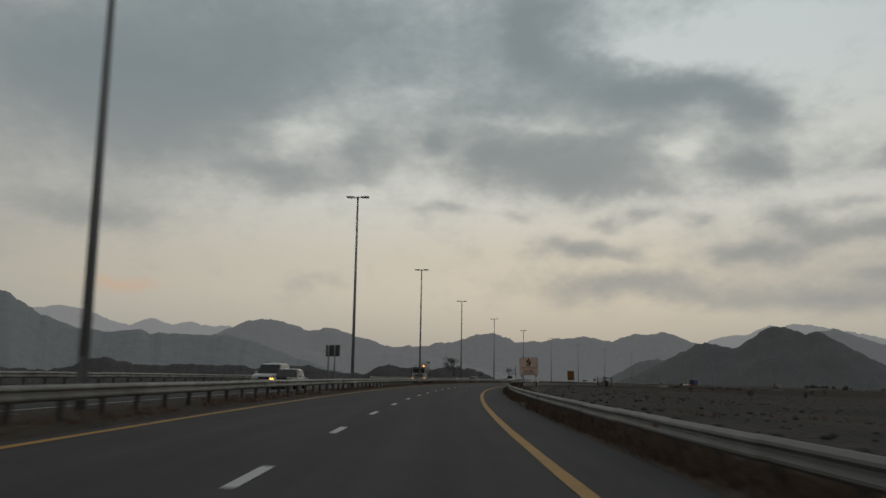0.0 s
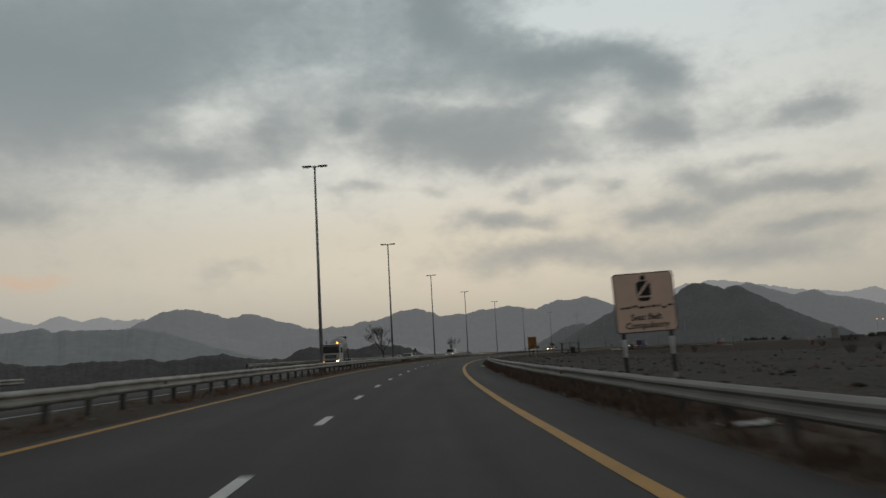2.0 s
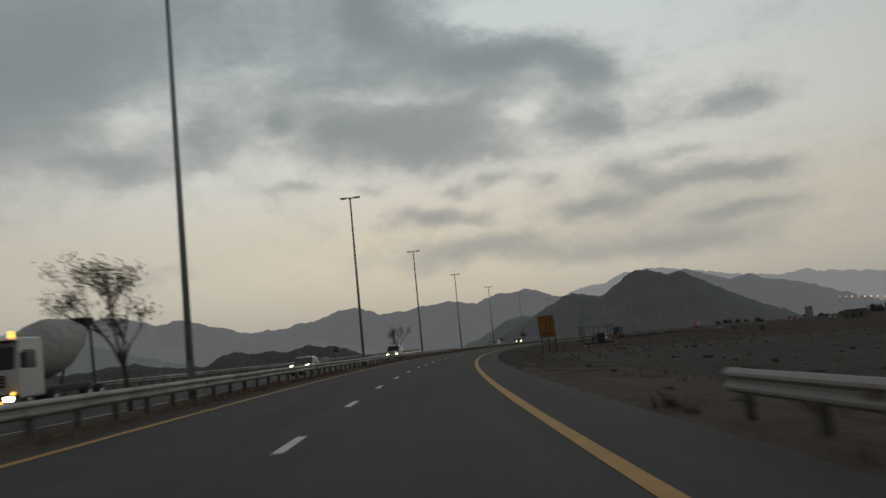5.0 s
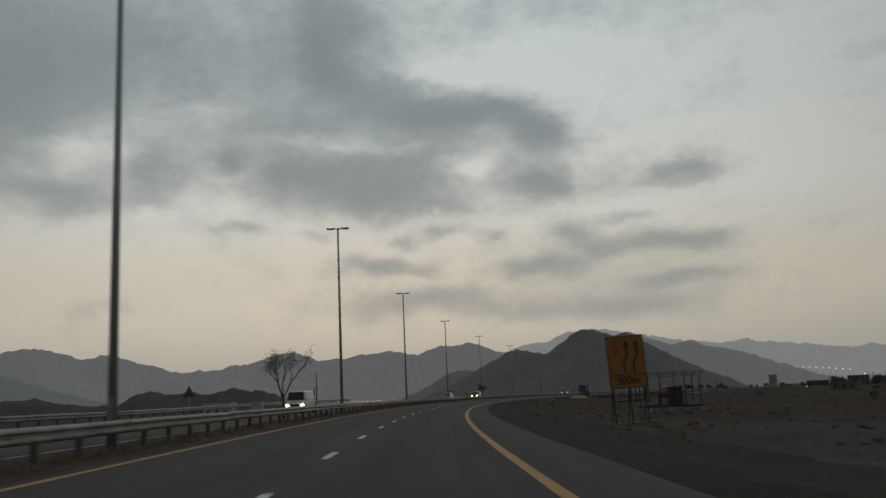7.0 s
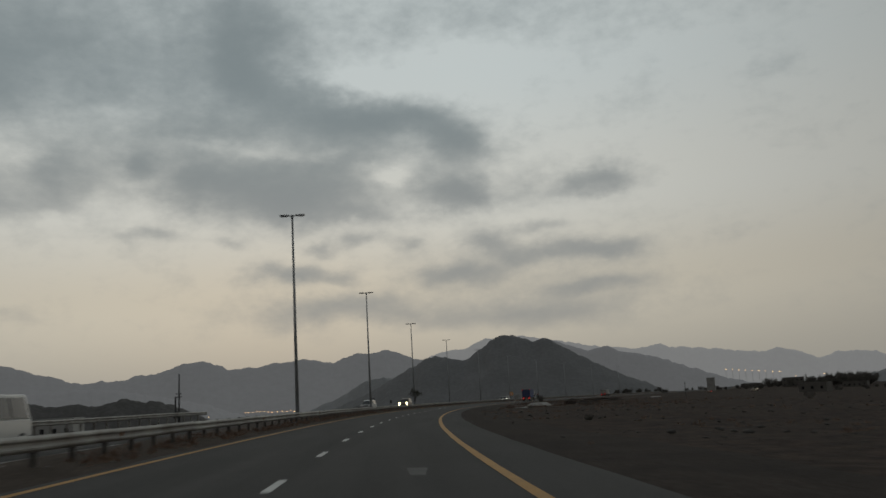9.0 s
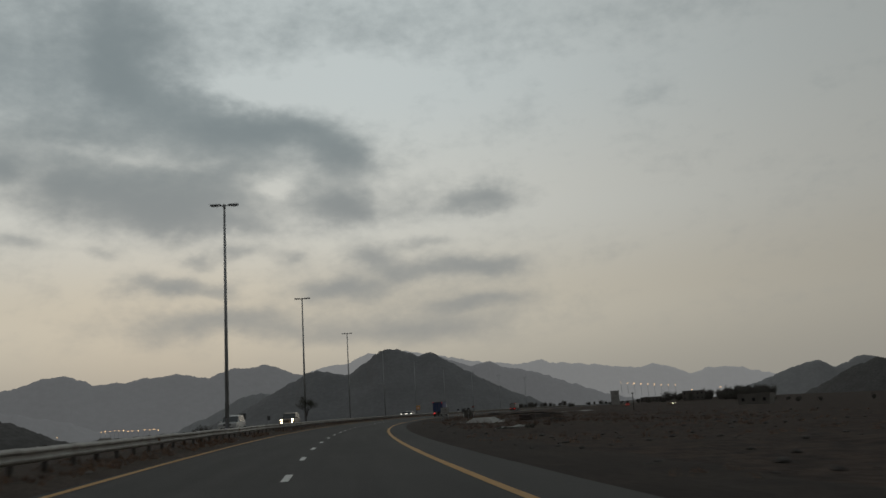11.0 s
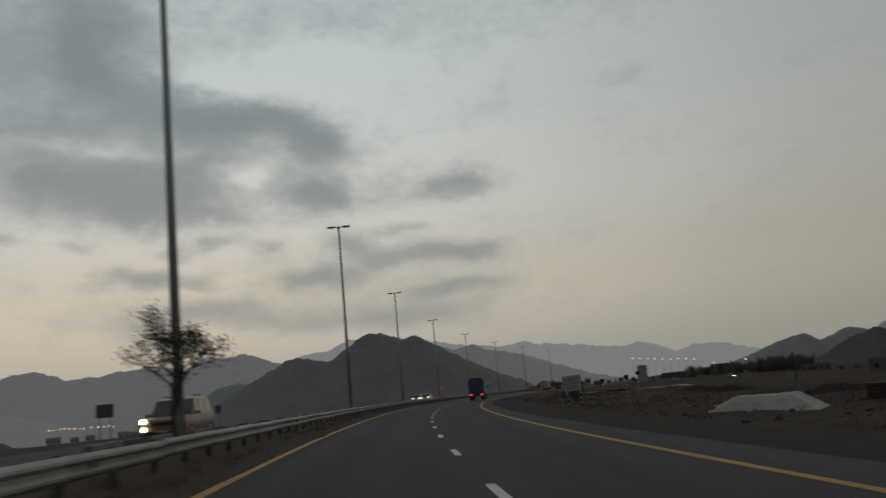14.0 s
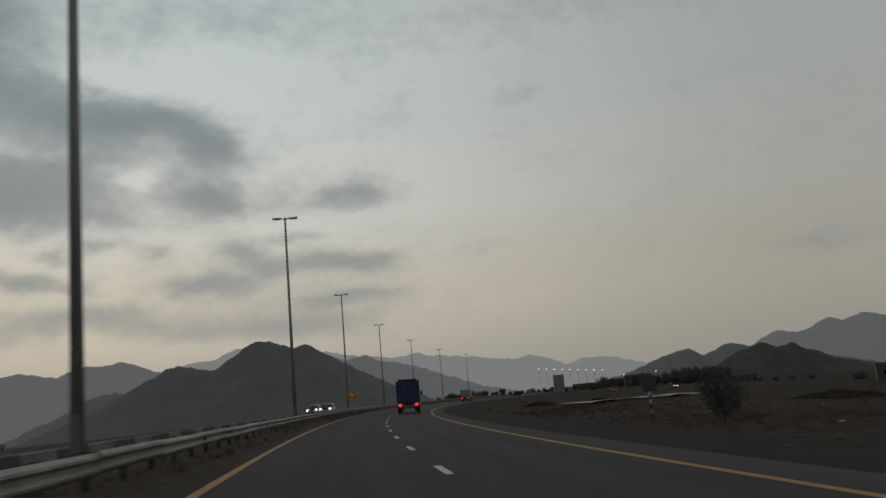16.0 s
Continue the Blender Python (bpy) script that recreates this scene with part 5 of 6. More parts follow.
# ---- trees ----
def tree(label, m, height, spread, leaf_n, leaf_size, seed, leaf_mat=LEAF, bare=0.35, name="acacia_tree", lean=0.0, depth=5, stem=0.33, low=2, squat=0.0):
    r = random.Random(seed)
    t = thing(name, m, label, "tree")
    wood, tips = bmesh.new(), []

    def grow(p, d, length, rad, level):
        n = 3
        for i in range(n):
            q = p + d * (length / n)
            tube(wood, p, q, rad * (1 - 0.3 * i / n), rad * (1 - 0.3 * (i + 1) / n), sides=6 if level < 2 else 4, caps=False)
            p = q
            d = (d + Vector((r.uniform(-1, 1), r.uniform(-1, 1), r.uniform(-0.3, 0.6))) * 0.16).normalized()
            if level >= low:
                tips.append((p.copy(), level))
        if level >= depth:
            return
        for _ in range(r.choice((2, 3)) if level else 4):
            side = Vector((r.uniform(-1, 1), r.uniform(-1, 1), r.uniform(-0.15, 0.75)))
            nd = (d * 0.75 + side * spread).normalized()
            grow(p.copy(), nd, length * r.uniform(0.55, 0.85), rad * 0.58, level + 1)

    if low == 0:
        for _ in range(7):
            a = r.uniform(0, 6.283)
            grow(Vector((0.04 * height * math.cos(a), 0.04 * height * math.sin(a), -0.1)), Vector((0.55 * math.cos(a), 0.55 * math.sin(a), 1)).normalized(), height * 0.3, height * 0.012, 1)
    else:
        grow(Vector((0, 0, -0.1)), Vector((lean, 0, 1)).normalized(), height * stem, height * 0.020, 0)
    if squat:
        k = height / max(p.z for p, _ in tips)
        bmesh.ops.scale(wood, vec=(k * squat, k * squat, k), verts=wood.verts)
        tips = [(Vector((p.x * k * squat, p.y * k * squat, p.z * k)), lv) for p, lv in tips]
    part("trunk", wood, BARK, t, "thin forked grey trunk and limbs", smooth=True)
    vs, fs = [], []
    for _ in range(leaf_n):
        p, lv = r.choice(tips)
        if lv < low + 1 and r.random() < bare:
            continue
        if low == 0:
            k = r.uniform(0.3, 1.0)
            p = Vector((p.x * (0.55 + 0.45 * k), p.y * (0.55 + 0.45 * k), p.z * k))
        c = p + Vector((r.gauss(0, 1), r.gauss(0, 1), r.gauss(0, 0.8))) * height * 0.035
        a = Euler((r.uniform(0, 6.3), r.uniform(0, 6.3), r.uniform(0, 6.3))).to_matrix()
        l, w = leaf_size * r.uniform(0.6, 1.4), leaf_size * 0.32
        i = len(vs)
        vs += [c + a @ Vector(q) for q in ((-l, 0, 0), (0, -w, w * 0.4), (l, 0, 0), (0, w, w * 0.4))]
        fs += [(i, i + 1, i + 2, i + 3)]
    o = new("crown", sheet("crown", [tuple(v) for v in vs], fs, leaf_mat, smooth=False))
    o.parent = t
    tagged(o, "sparse dusty leaves with gaps")
    return t


tree("wind-blown thorn tree with thin dusty foliage in the median", stand(139.5, -6.9, 0), 4.3, 0.75, 1900, 0.065, 11, lean=-0.1)
tree("nearly bare small thorn tree in the median", stand(213.0, -6.4, 0), 4.1, 0.62, 1300, 0.05, 23, bare=0.5, lean=-0.12)
tree("small umbrella-shaped thorn tree beside a lamp post", stand(369.1, -6.1, 0), 3.5, 0.85, 2400, 0.05, 31)
tree("low dark bush beside a lamp post in the median", stand(324.2, -7.6, 0.2), 0.75, 0.9, 900, 0.04, 39, LEAF_DARK, 0.1, "bush", depth=4, stem=0.05, low=0, squat=1.3)


def bush(label, s, u, height, n, seed, mat=LEAF_DARK):
    p = on_ground(s, u)
    return tree(label, pose(p.x, p.y, p.z, 0, 0, seed * 40), height, 1.0, n, 0.07, seed, mat, 0.1, "bush", depth=4, stem=0.05, low=0, squat=0.9)


bush("dark dense upright bush on the brown soil", 433.0, 13.3, 2.3, 3000, 3)
bush("low dark bush on the gravel plain", 270.0, 12.5, 0.4, 500, 5)
bush("low dark bush on the gravel plain", 330.0, 13.5, 0.35, 500, 6)
for k, (s, u, h) in enumerate(((120, 40, 1.2), (150, 55, 1.4), (185, 38, 1.1), (230, 70, 1.6), (260, 46, 1.2), (300, 80, 1.8), (340, 52, 1.3), (95, 62, 1.3))):
    bush("low dark bush far out on the gravel plain", s, u, h, 500, 60 + k)


# ---- vehicles ----
def wheel(parent, x, y, r, w):
    bm = bmesh.new()
    bmesh.ops.create_cone(bm, segments=22, radius1=r, radius2=r, depth=w, cap_ends=True, matrix=pose(x, y, r, 0, 90, 0))
    bmesh.ops.bevel(bm, geom=[e for e in bm.edges if abs((e.verts[0].co - e.verts[1].co).x) < 1e-4 and e.calc_length() < r], offset=w * 0.12, segments=2, affect="EDGES")
    o = part("wheel", bm, RUBBER, parent, smooth=True)
    sg = 1 if x > 0 else -1
    bm = bmesh.new()
    bmesh.ops.create_cone(bm, segments=18, radius1=r * 0.62, radius2=r * 0.5, depth=0.04, cap_ends=True, matrix=pose(x + sg * (w / 2 + 0.005), y, r, 0, 90 * sg, 0))
    part("rim", bm, CHROME, o, "metal rim")


def shell(bm, profile, width, tumble, z_ref, round_off=0.05, soften=0.0):
    """A car body from its side outline (along, up), drawn in towards the roof."""
    n = len(profile)
    rings = []
    for k, (f, inset) in enumerate(((-1, 0.06), (-1, 0.0), (1, 0.0), (1, 0.06))):
        ring = []
        cy = sum(p[0] for p in profile) / n
        cz = sum(p[1] for p in profile) / n
        for y, z in profile:
            half = width / 2 - max(0, z - z_ref) * tumble
            kx = half - (0.0 if inset == 0 else 0.0)
            yy, zz = (y, z) if inset else (y, z)
            if inset:
                yy, zz, kx = y + (cy - y) * 0.02, z + (cz - z) * 0.05, half
            else:
                kx = half - round_off
            ring.append(bm.verts.new((f * kx, yy, zz)))
        rings.append(ring)
    order = [rings[0], rings[1], rings[2], rings[3]]
    for a, b in zip(order, order[1:]):
        for i in range(n):
            bm.faces.new((a[i], a[(i + 1) % n], b[(i + 1) % n], b[i]))
    bm.faces.new(order[0])
    bm.faces.new(order[-1][::-1])
    bmesh.ops.recalc_face_normals(bm, faces=bm.faces)
    if soften:
        bmesh.ops.bevel(bm, geom=bm.edges[:], offset=soften, segments=3, affect="EDGES", profile=0.6, clamp_overlap=True)


def car(label, m, length, width, height, paint, lights, kind="suv", front_amber=False, blinker=False):
    """A car whose front looks along -y of its own frame."""
    c = thing("car", m, label, "car", "vehicles on the opposite carriageway")
    L, H = length / 2, height
    belt = 0.56 * H
    if kind == "van":
        lower = [(-L, 0.28), (-L, 0.62), (-L + 0.25, belt), (L - 0.05, belt), (L, 0.6), (L, 0.3)]
        cab = [(-L + 0.3, belt - 0.02), (-L + 0.85, H - 0.03), (-L + 1.1, H), (L - 0.1, H), (L - 0.02, belt - 0.02)]
    elif kind == "sedan":
        lower = [(-L, 0.3), (-L, 0.62), (-L + 0.15, 0.74), (-L + 1.25, belt), (L - 0.9, belt + 0.02), (L - 0.05, belt - 0.04), (L, 0.6), (L - 0.05, 0.3)]
        cab = [(-L + 1.2, belt - 0.02), (-L + 2.0, H - 0.02), (-L + 2.3, H), (L - 1.6, H - 0.01), (L - 0.85, belt)]
    else:
        lower = [(-L + 0.1, 0.34), (-L, 0.50), (-L + 0.02, 0.78), (-L + 0.16, 0.95), (-L + 0.6, belt - 0.02), (-L + 1.45, belt + 0.06), (L - 0.1, belt + 0.04), (L, 0.7), (L - 0.04, 0.36)]
        cab = [(-L + 1.3, belt - 0.02), (-L + 2.15, H - 0.09), (-L + 2.5, H), (L - 0.75, H - 0.03), (L - 0.35, H - 0.12), (L - 0.04, belt)]
    bm = bmesh.new()
    shell(bm, lower, width, 0.10, 0.75, soften=0.06)
    body = part("body", bm, paint, c, smooth=True)
    bm = bmesh.new()
    shell(bm, cab, width * 0.94, 0.24, belt, soften=0.05)
    roof = part("cabin", bm, paint, c, smooth=True)

    def pane(name, pts, mat=GLASS_DARK):
        b = bmesh.new()
        v = [b.verts.new(p) for p in pts]
        b.faces.new(v)
        ext = bmesh.ops.extrude_face_region(b, geom=b.faces[:])
        nrm = (Vector(pts[1]) - Vector(pts[0])).cross(Vector(pts[2]) - Vector(pts[0])).normalized()
        bmesh.ops.translate(b, vec=nrm * 0.02, verts=[g for g in ext["geom"] if isinstance(g, bmesh.types.BMVert)])
        bmesh.ops.recalc_face_normals(b, faces=b.faces)
        return part(name, b, mat, roof)

    (y0, z0), (y1, z1) = cab[0], cab[1]
    wb, wt = width * 0.44, width * 0.44 - (z1 - belt) * 0.2
    def slope(k):
        return y0 + (y1 - y0) * k - 0.025, z0 + (z1 - z0) * k
    (ya, za), (yb, zb) = slope(0.1), slope(0.93)
    pane("windscreen", [(-wb, ya, za), (wb, ya, za), (wt, yb, zb), (-wt, yb, zb)])
    yr0, zr0 = cab[-1][0], belt + 0.05
    for sg in (-1, 1):
        xs, xt = sg * (width * 0.47 + 0.004), sg * (width * 0.47 - (H - 0.1 - belt) * 0.22 + 0.004)
        cuts = np.linspace(y0 + 0.35, yr0 - 0.3, 4)
        for a, b in zip(cuts, cuts[1:]):
            top_in = max(0.0, (y1 - a) * 0.9) if a < y1 else 0.05
            pane("side_window", [(xs, a + 0.04, belt + 0.05), (xs, b - 0.04, belt + 0.05), (xt, b - 0.06, H - 0.12), (xt, a + 0.06 + top_in * 0.8, H - 0.12)][::sg])
        bm = bmesh.new()
        box(bm, 0.2, 0.12, 0.15, (sg * (width / 2 + 0.08), y0 + 0.35, belt + 0.1), bevel=0.03)
        part("mirror", bm, paint, body)
        bm = bmesh.new()
        box(bm, 0.22 if front_amber else 0.30, 0.10, 0.16 if front_amber else 0.14, (sg * (width / 2 - 0.24), -L - 0.0, 0.90 if front_amber else 0.76), bevel=0.03)
        part("headlight", bm, lights, body, "lit headlight")
        if front_amber:
            bm = bmesh.new()
            box(bm, 0.18, 0.08, 0.15, (sg * (width / 2 - 0.28), -L - 0.05, 0.58), bevel=0.03)
            part("fog_lamp", bm, lights, body, "lit fog lamp")
        for y in (-L + 0.85, L - 0.9):
            wheel(c, sg * (width / 2 - 0.11), y, 0.35 if kind != "sedan" else 0.31, 0.22)
    bm = bmesh.new()
    box(bm, width * 0.44, 0.08, 0.17, (0, -L + 0.01, 0.76), bevel=0.03)
    part("grille", bm, TRIM_BLACK, body)
    bm = bmesh.new()
    box(bm, width * 0.94, 0.16, 0.2, (0, -L + 0.02, 0.42), bevel=0.05)
    part("bumper", bm, paint, body)
    bm = bmesh.new()
    box(bm, width * 0.7, 0.1, 0.12, (0, -L - 0.03, 0.40), bevel=0.02)
    part("air_intake", bm, TRIM_BLACK, body)
    if blinker:
        bm = bmesh.new()
        box(bm, 0.24, 0.1, 0.1, (-width / 2 + 0.2, -L - 0.05, 0.72), bevel=0.02)
        part("indicator", bm, AMBER, body, "lit amber indicator")
    if kind == "suv":
        for sg in (-1, 1):
            bm = bmesh.new()
            tube(bm, (sg * (width * 0.40 - (H - belt) * 0.2), -L + 2.6, H + 0.05), (sg * (width * 0.40 - (H - belt) * 0.2), L - 0.9, H + 0.03), 0.025, sides=8)
            part("roof_rail", bm, TRIM_BLACK, roof)
    bm = bmesh.new()
    box(bm, 0.5, 0.02, 0.11, (0, -L - 0.07, 0.45))
    part("number_plate", bm, WHITE_PAINT, body, "plain pale number plate")
    return c


def oncoming(s, u, drift=0.0):
    return stand(s, u, -0.02, rz=drift)


car("white off-road car with dark roof rails in the opposite lane", oncoming(52.5, -12.6), 4.9, 1.95, 1.9, CAR_WHITE, LENS)
car("white saloon car with amber glowing lights in the opposite lane", oncoming(49.0, -10.4), 4.6, 1.8, 1.45, CAR_WHITE, LENS, "sedan", blinker=True)
car("white saloon car with warm lit headlights in the opposite lane", oncoming(184.5, -10.6), 4.6, 1.8, 1.45, CAR_WHITE, HEADLIGHT, "sedan")
car("pale van with warm lit headlights in the opposite lane", oncoming(250, -13.3), 5.0, 1.95, 2.1, CAR_WHITE, HEADLIGHT, "van")
car("white off-road car with roof rails in the opposite lane", oncoming(364.5, -13.6), 5.0, 1.95, 1.70, CAR_WHITE, LENS)
car("bronze off-road car with four bright lamps in the opposite lane", oncoming(387.0, -11.0), 4.9, 1.95, 1.80, CAR_BROWN, HEADLIGHT, front_amber=True)
car("white saloon car far off in the opposite lane", oncoming(520, -11.0), 4.6, 1.8, 1.45, CAR_WHITE, HEADLIGHT_DIM, "sedan")
car("white saloon car far off in the opposite lane", oncoming(528, -14.3), 4.6, 1.8, 1.45, CAR_WHITE, HEADLIGHT_DIM, "sedan")


def mixer_truck():
    t = thing("mixer_truck", stand(150.5, -14.9, -0.02), "pale concrete mixer truck with amber lamps in the opposite lane", "truck")
    bm = bmesh.new()
    shell(bm, [(-4.2, 0.75), (-4.25, 1.5), (-4.1, 2.95), (-3.9, 3.08), (-2.35, 3.1), (-2.2, 2.9), (-2.2, 0.8)], 2.45, 0.02, 1.6)
    cab = part("cab", bm, CAR_WHITE, t)
    bm = bmesh.new()
    box(bm, 2.15, 0.06, 0.85, (0, -4.2, 2.3), rot=None, bevel=0.04)
    part("windscreen", bm, GLASS_DARK, cab)
    bm = bmesh.new()
    box(bm, 2.3, 0.3, 0.1, (0, -4.3, 2.92), bevel=0.03)
    part("sun_visor", bm, TRIM_BLACK, cab)
    bm = bmesh.new()
    box(bm, 1.5, 0.05, 0.45, (0, -4.27, 1.45), bevel=0.02)
    grille = part("grille", bm, TRIM_BLACK, cab)
    for k in range(3):
        bm = bmesh.new()
        box(bm, 1.45, 0.03, 0.04, (0, -4.31, 1.33 + 0.13 * k))
        part("slat", bm, CHROME, grille)
    bm = bmesh.new()
    box(bm, 2.45, 0.35, 0.5, (0, -4.25, 0.72), bevel=0.06)
    bumper = part("bumper", bm, IRON, t)
    for x, mat, nm in ((-0.95, AMBER, "indicator"), (0.95, HEADLIGHT, "headlight")):
        bm = bmesh.new()
        box(bm, 0.32, 0.08, 0.2, (x, -4.44, 0.78), bevel=0.03)
        part(nm, bm, mat, bumper, "lit lamp")
    for x, z in ((-1.12, 0.98), (1.12, 0.98), (0.6, 0.66)):
        bm = bmesh.new()
        box(bm, 0.12, 0.06, 0.12, (x, -4.44, z), bevel=0.02)
        part("side_lamp", bm, AMBER, bumper, "lit amber lamp")
    for x in (-1, 1):
        bm = bmesh.new()
        box(bm, 0.18, 0.2, 0.6, (x * 1.4, -4.1, 2.2), bevel=0.03)
        part("mirror", bm, TRIM_BLACK, cab)
        bm = bmesh.new()
        box(bm, 0.03, 0.9, 0.7, (x * 1.215, -3.3, 2.25), bevel=0.01)
        part("side_window", bm, GLASS_DARK, cab)
        for y in (-3.4, -1.2, 1.9, 3.2):
            wheel(t, x * 1.05, y, 0.5, 0.32)
    bm = bmesh.new()
    bmesh.ops.create_cone(bm, segments=14, radius1=0.12, radius2=0.09, depth=0.22, cap_ends=True, matrix=Matrix.Translation((0.85, -3.9, 3.2)))
    part("beacon", bm, AMBER, cab, "lit amber beacon")
    bm = bmesh.new()
    tube(bm, (-1.0, -2.1, 1.0), (-1.0, -2.1, 3.5), 0.07, sides=10)
    part("exhaust_pipe", bm, IRON, t)
    bm = bmesh.new()
    box(bm, 0.9, 8.0, 0.3, (0, -0.1, 0.95), bevel=0.02)
    part("chassis", bm, IRON, t)
    bm = bmesh.new()
    prof = ((0.0, 0.45), (0.5, 0.9), (1.5, 1.2), (2.6, 1.2), (4.2, 0.85), (5.0, 0.55), (5.3, 0.5))
    rings = []
    for a, r in prof:
        rings.append([bm.verts.new((r * math.cos(2 * math.pi * i / 28), a, r * math.sin(2 * math.pi * i / 28))) for i in range(28)])
    for a, b in zip(rings, rings[1:]):
        for i in range(28):
            bm.faces.new((a[i], b[i], b[(i + 1) % 28], a[(i + 1) % 28]))
    bm.faces.new(rings[0])
    bm.faces.new(rings[-1][::-1])
    bmesh.ops.recalc_face_normals(bm, faces=bm.faces)
    bmesh.ops.transform(bm, matrix=pose(0, -1.6, 2.25, 13, 0, 0), verts=bm.verts)
    part("drum", bm, PLASTER, t, "dusty pale drum", smooth=True)
    bm = bmesh.new()
    bmesh.ops.create_cone(bm, segments=4, radius1=0.35, radius2=0.7, depth=0.7, cap_ends=True, matrix=pose(0, 3.9, 3.75, 0, 0, 45))
    part("hopper", bm, IRON, t)
    bm = bmesh.new()
    for x in (-0.8, 0.8):
        tube(bm, (x, 3.4, 1.0), (x * 0.6, 3.9, 3.5), 0.06, sides=8)
    part("rear_frame", bm, IRON, t)
    return t


mixer_truck()


def box_truck(label, m, width, height, length, mat):
    """A lorry seen from behind; its rear looks along -y of its own frame."""
    t = thing("box_truck", m, label, "truck")
    bm = bmesh.new()
    box(bm, width, length, height - 1.15, (0, length / 2, 1.15 + (height - 1.15) / 2), bevel=0.04)
    cargo = part("cargo_box", bm, mat, t, "blue canvas cargo box" if mat is BLUE else "pale cargo box")
    bm = bmesh.new()
    for x in (-width / 2 + 0.05, width / 2 - 0.05):
        box(bm, 0.1, 0.06, height - 1.15, (x, -0.01, 1.15 + (height - 1.15) / 2))
    for z in (1.2, height - 0.06):
        box(bm, width, 0.06, 0.12, (0, -0.012, z))
    part("rear_frame", bm, IRON, cargo)
    for x in (-0.33, 0.33):
        bm = bmesh.new()
        tube(bm, (x, -0.04, 1.3), (x, -0.04, height - 0.2), 0.025, sides=6)
        part("lock_bar", bm, STEEL, cargo)
    bm = bmesh.new()
    box(bm, width, 0.1, 0.12, (0, 0.15, 0.62), bevel=0.02)
    bumper = part("rear_bumper", bm, IRON, t)
    for x in (-width / 2 + 0.35, width / 2 - 0.35):
        bm = bmesh.new()
        box(bm, 0.36, 0.06, 0.26, (x, 0.02, 0.92), bevel=0.02)
        part("tail_lamp", bm, TAIL, bumper, "lit red tail lamp")
    for x in (-width / 2 + 0.12, width / 2 - 0.12):
        bm = bmesh.new()
        box(bm, 0.14, 0.04, 0.12, (x, -0.05, height - 0.12))
        part("marker_lamp", bm, TAIL, cargo, "lit red marker lamp")
        bm = bmesh.new()
        box(bm, 0.4, 0.03, 0.5, (x * 0.75, 0.5, 0.45))
        part("mudflap", bm, RUBBER, t)
        for y in (1.1, 2.3, length + 0.9):
            wheel(t, x * 0.93, y, 0.5, 0.3)
    bm = bmesh.new()
    box(bm, 0.9, length + 2.0, 0.25, (0, length / 2 + 1, 0.95))
    part("chassis", bm, IRON, t)
    bm = bmesh.new()
    box(bm, width * 0.98, 1.9, 2.1, (0, length + 1.1, 1.9), bevel=0.08)
    cab = part("cab", bm, CAR_WHITE, t)
    for x in (-1, 1):
        bm = bmesh.new()
        box(bm, 0.22, 0.12, 0.5, (x * (width / 2 + 0.18), length + 1.7, 2.1), bevel=0.03)
        part("mirror", bm, TRIM_BLACK, cab)
    return t


box_truck("blue canvas-sided truck with lit red tail lamps", stand(493, 1.5, 0), 2.5, 3.7, 7.5, BLUE)
box_truck("small pale truck far ahead with red tail lamps", stand(632, 1.3, 0), 2.3, 3.1, 5.5, PLASTER)


# ---- the town beyond the plain ----
def town_z(x, y):
    """Height of the ground at a place beyond the road."""
    s = min(range(0, 1088, 4), key=lambda k: (at(k, 0).x - x) ** 2 + (at(k, 0).y - y) ** 2)
    a, p = heading(s), at(s, 0)
    u = (x - p.x) * math.cos(a) - (y - p.y) * math.sin(a)
    return terrain(s, max(-299.0, min(u, 299.0))) - (1.5 if abs(u) > 299 else 0.0)


def house(label, x, y, w, d, h, rz, seed, mat=BEIGE, storeys=1):
    r = random.Random(seed)
    b = thing("house", pose(x, y, town_z(x, y) - 0.15, 0, 0, rz), label, "house")
    bm = bmesh.new()
    box(bm, w, d, h, (0, 0, h / 2))
    wall = part("wall", bm, mat, b)
    bm = bmesh.new()
    for sx, sy, px, py in ((w + 0.1, 0.2, 0, d / 2), (w + 0.1, 0.2, 0, -d / 2), (0.2, d - 0.2, w / 2, 0), (0.2, d - 0.2, -w / 2, 0)):
        box(bm, sx, sy, 0.6, (px, py, h + 0.2))
    part("parapet", bm, mat, b)
    n = max(2, int(w / 2.6)) if mat is not CONCRETE else 0
    for f in range(storeys):
        for i in range(n):
            x0 = -w / 2 + (i + 0.5) * w / n
            z0 = (f + 0.55) * h / storeys
            bm = bmesh.new()
            box(bm, 1.1, 0.12, 1.2, (x0, -d / 2 - 0.03, z0))
            win = part("window", bm, mat, wall)
            bm = bmesh.new()
            box(bm, 0.9, 0.06, 1.0, (x0, -d / 2 - 0.08, z0))
            part("pane", bm, GLASS_DARK, win)
    return b


def afield(bearing, dist):
    """A place in the town, by bearing in degrees and distance from the last bend."""
    return 84.3 + 0.85 * dist * math.sin(radians(bearing + 0.45)), 374.6 + 0.85 * dist * math.cos(radians(bearing + 0.45))


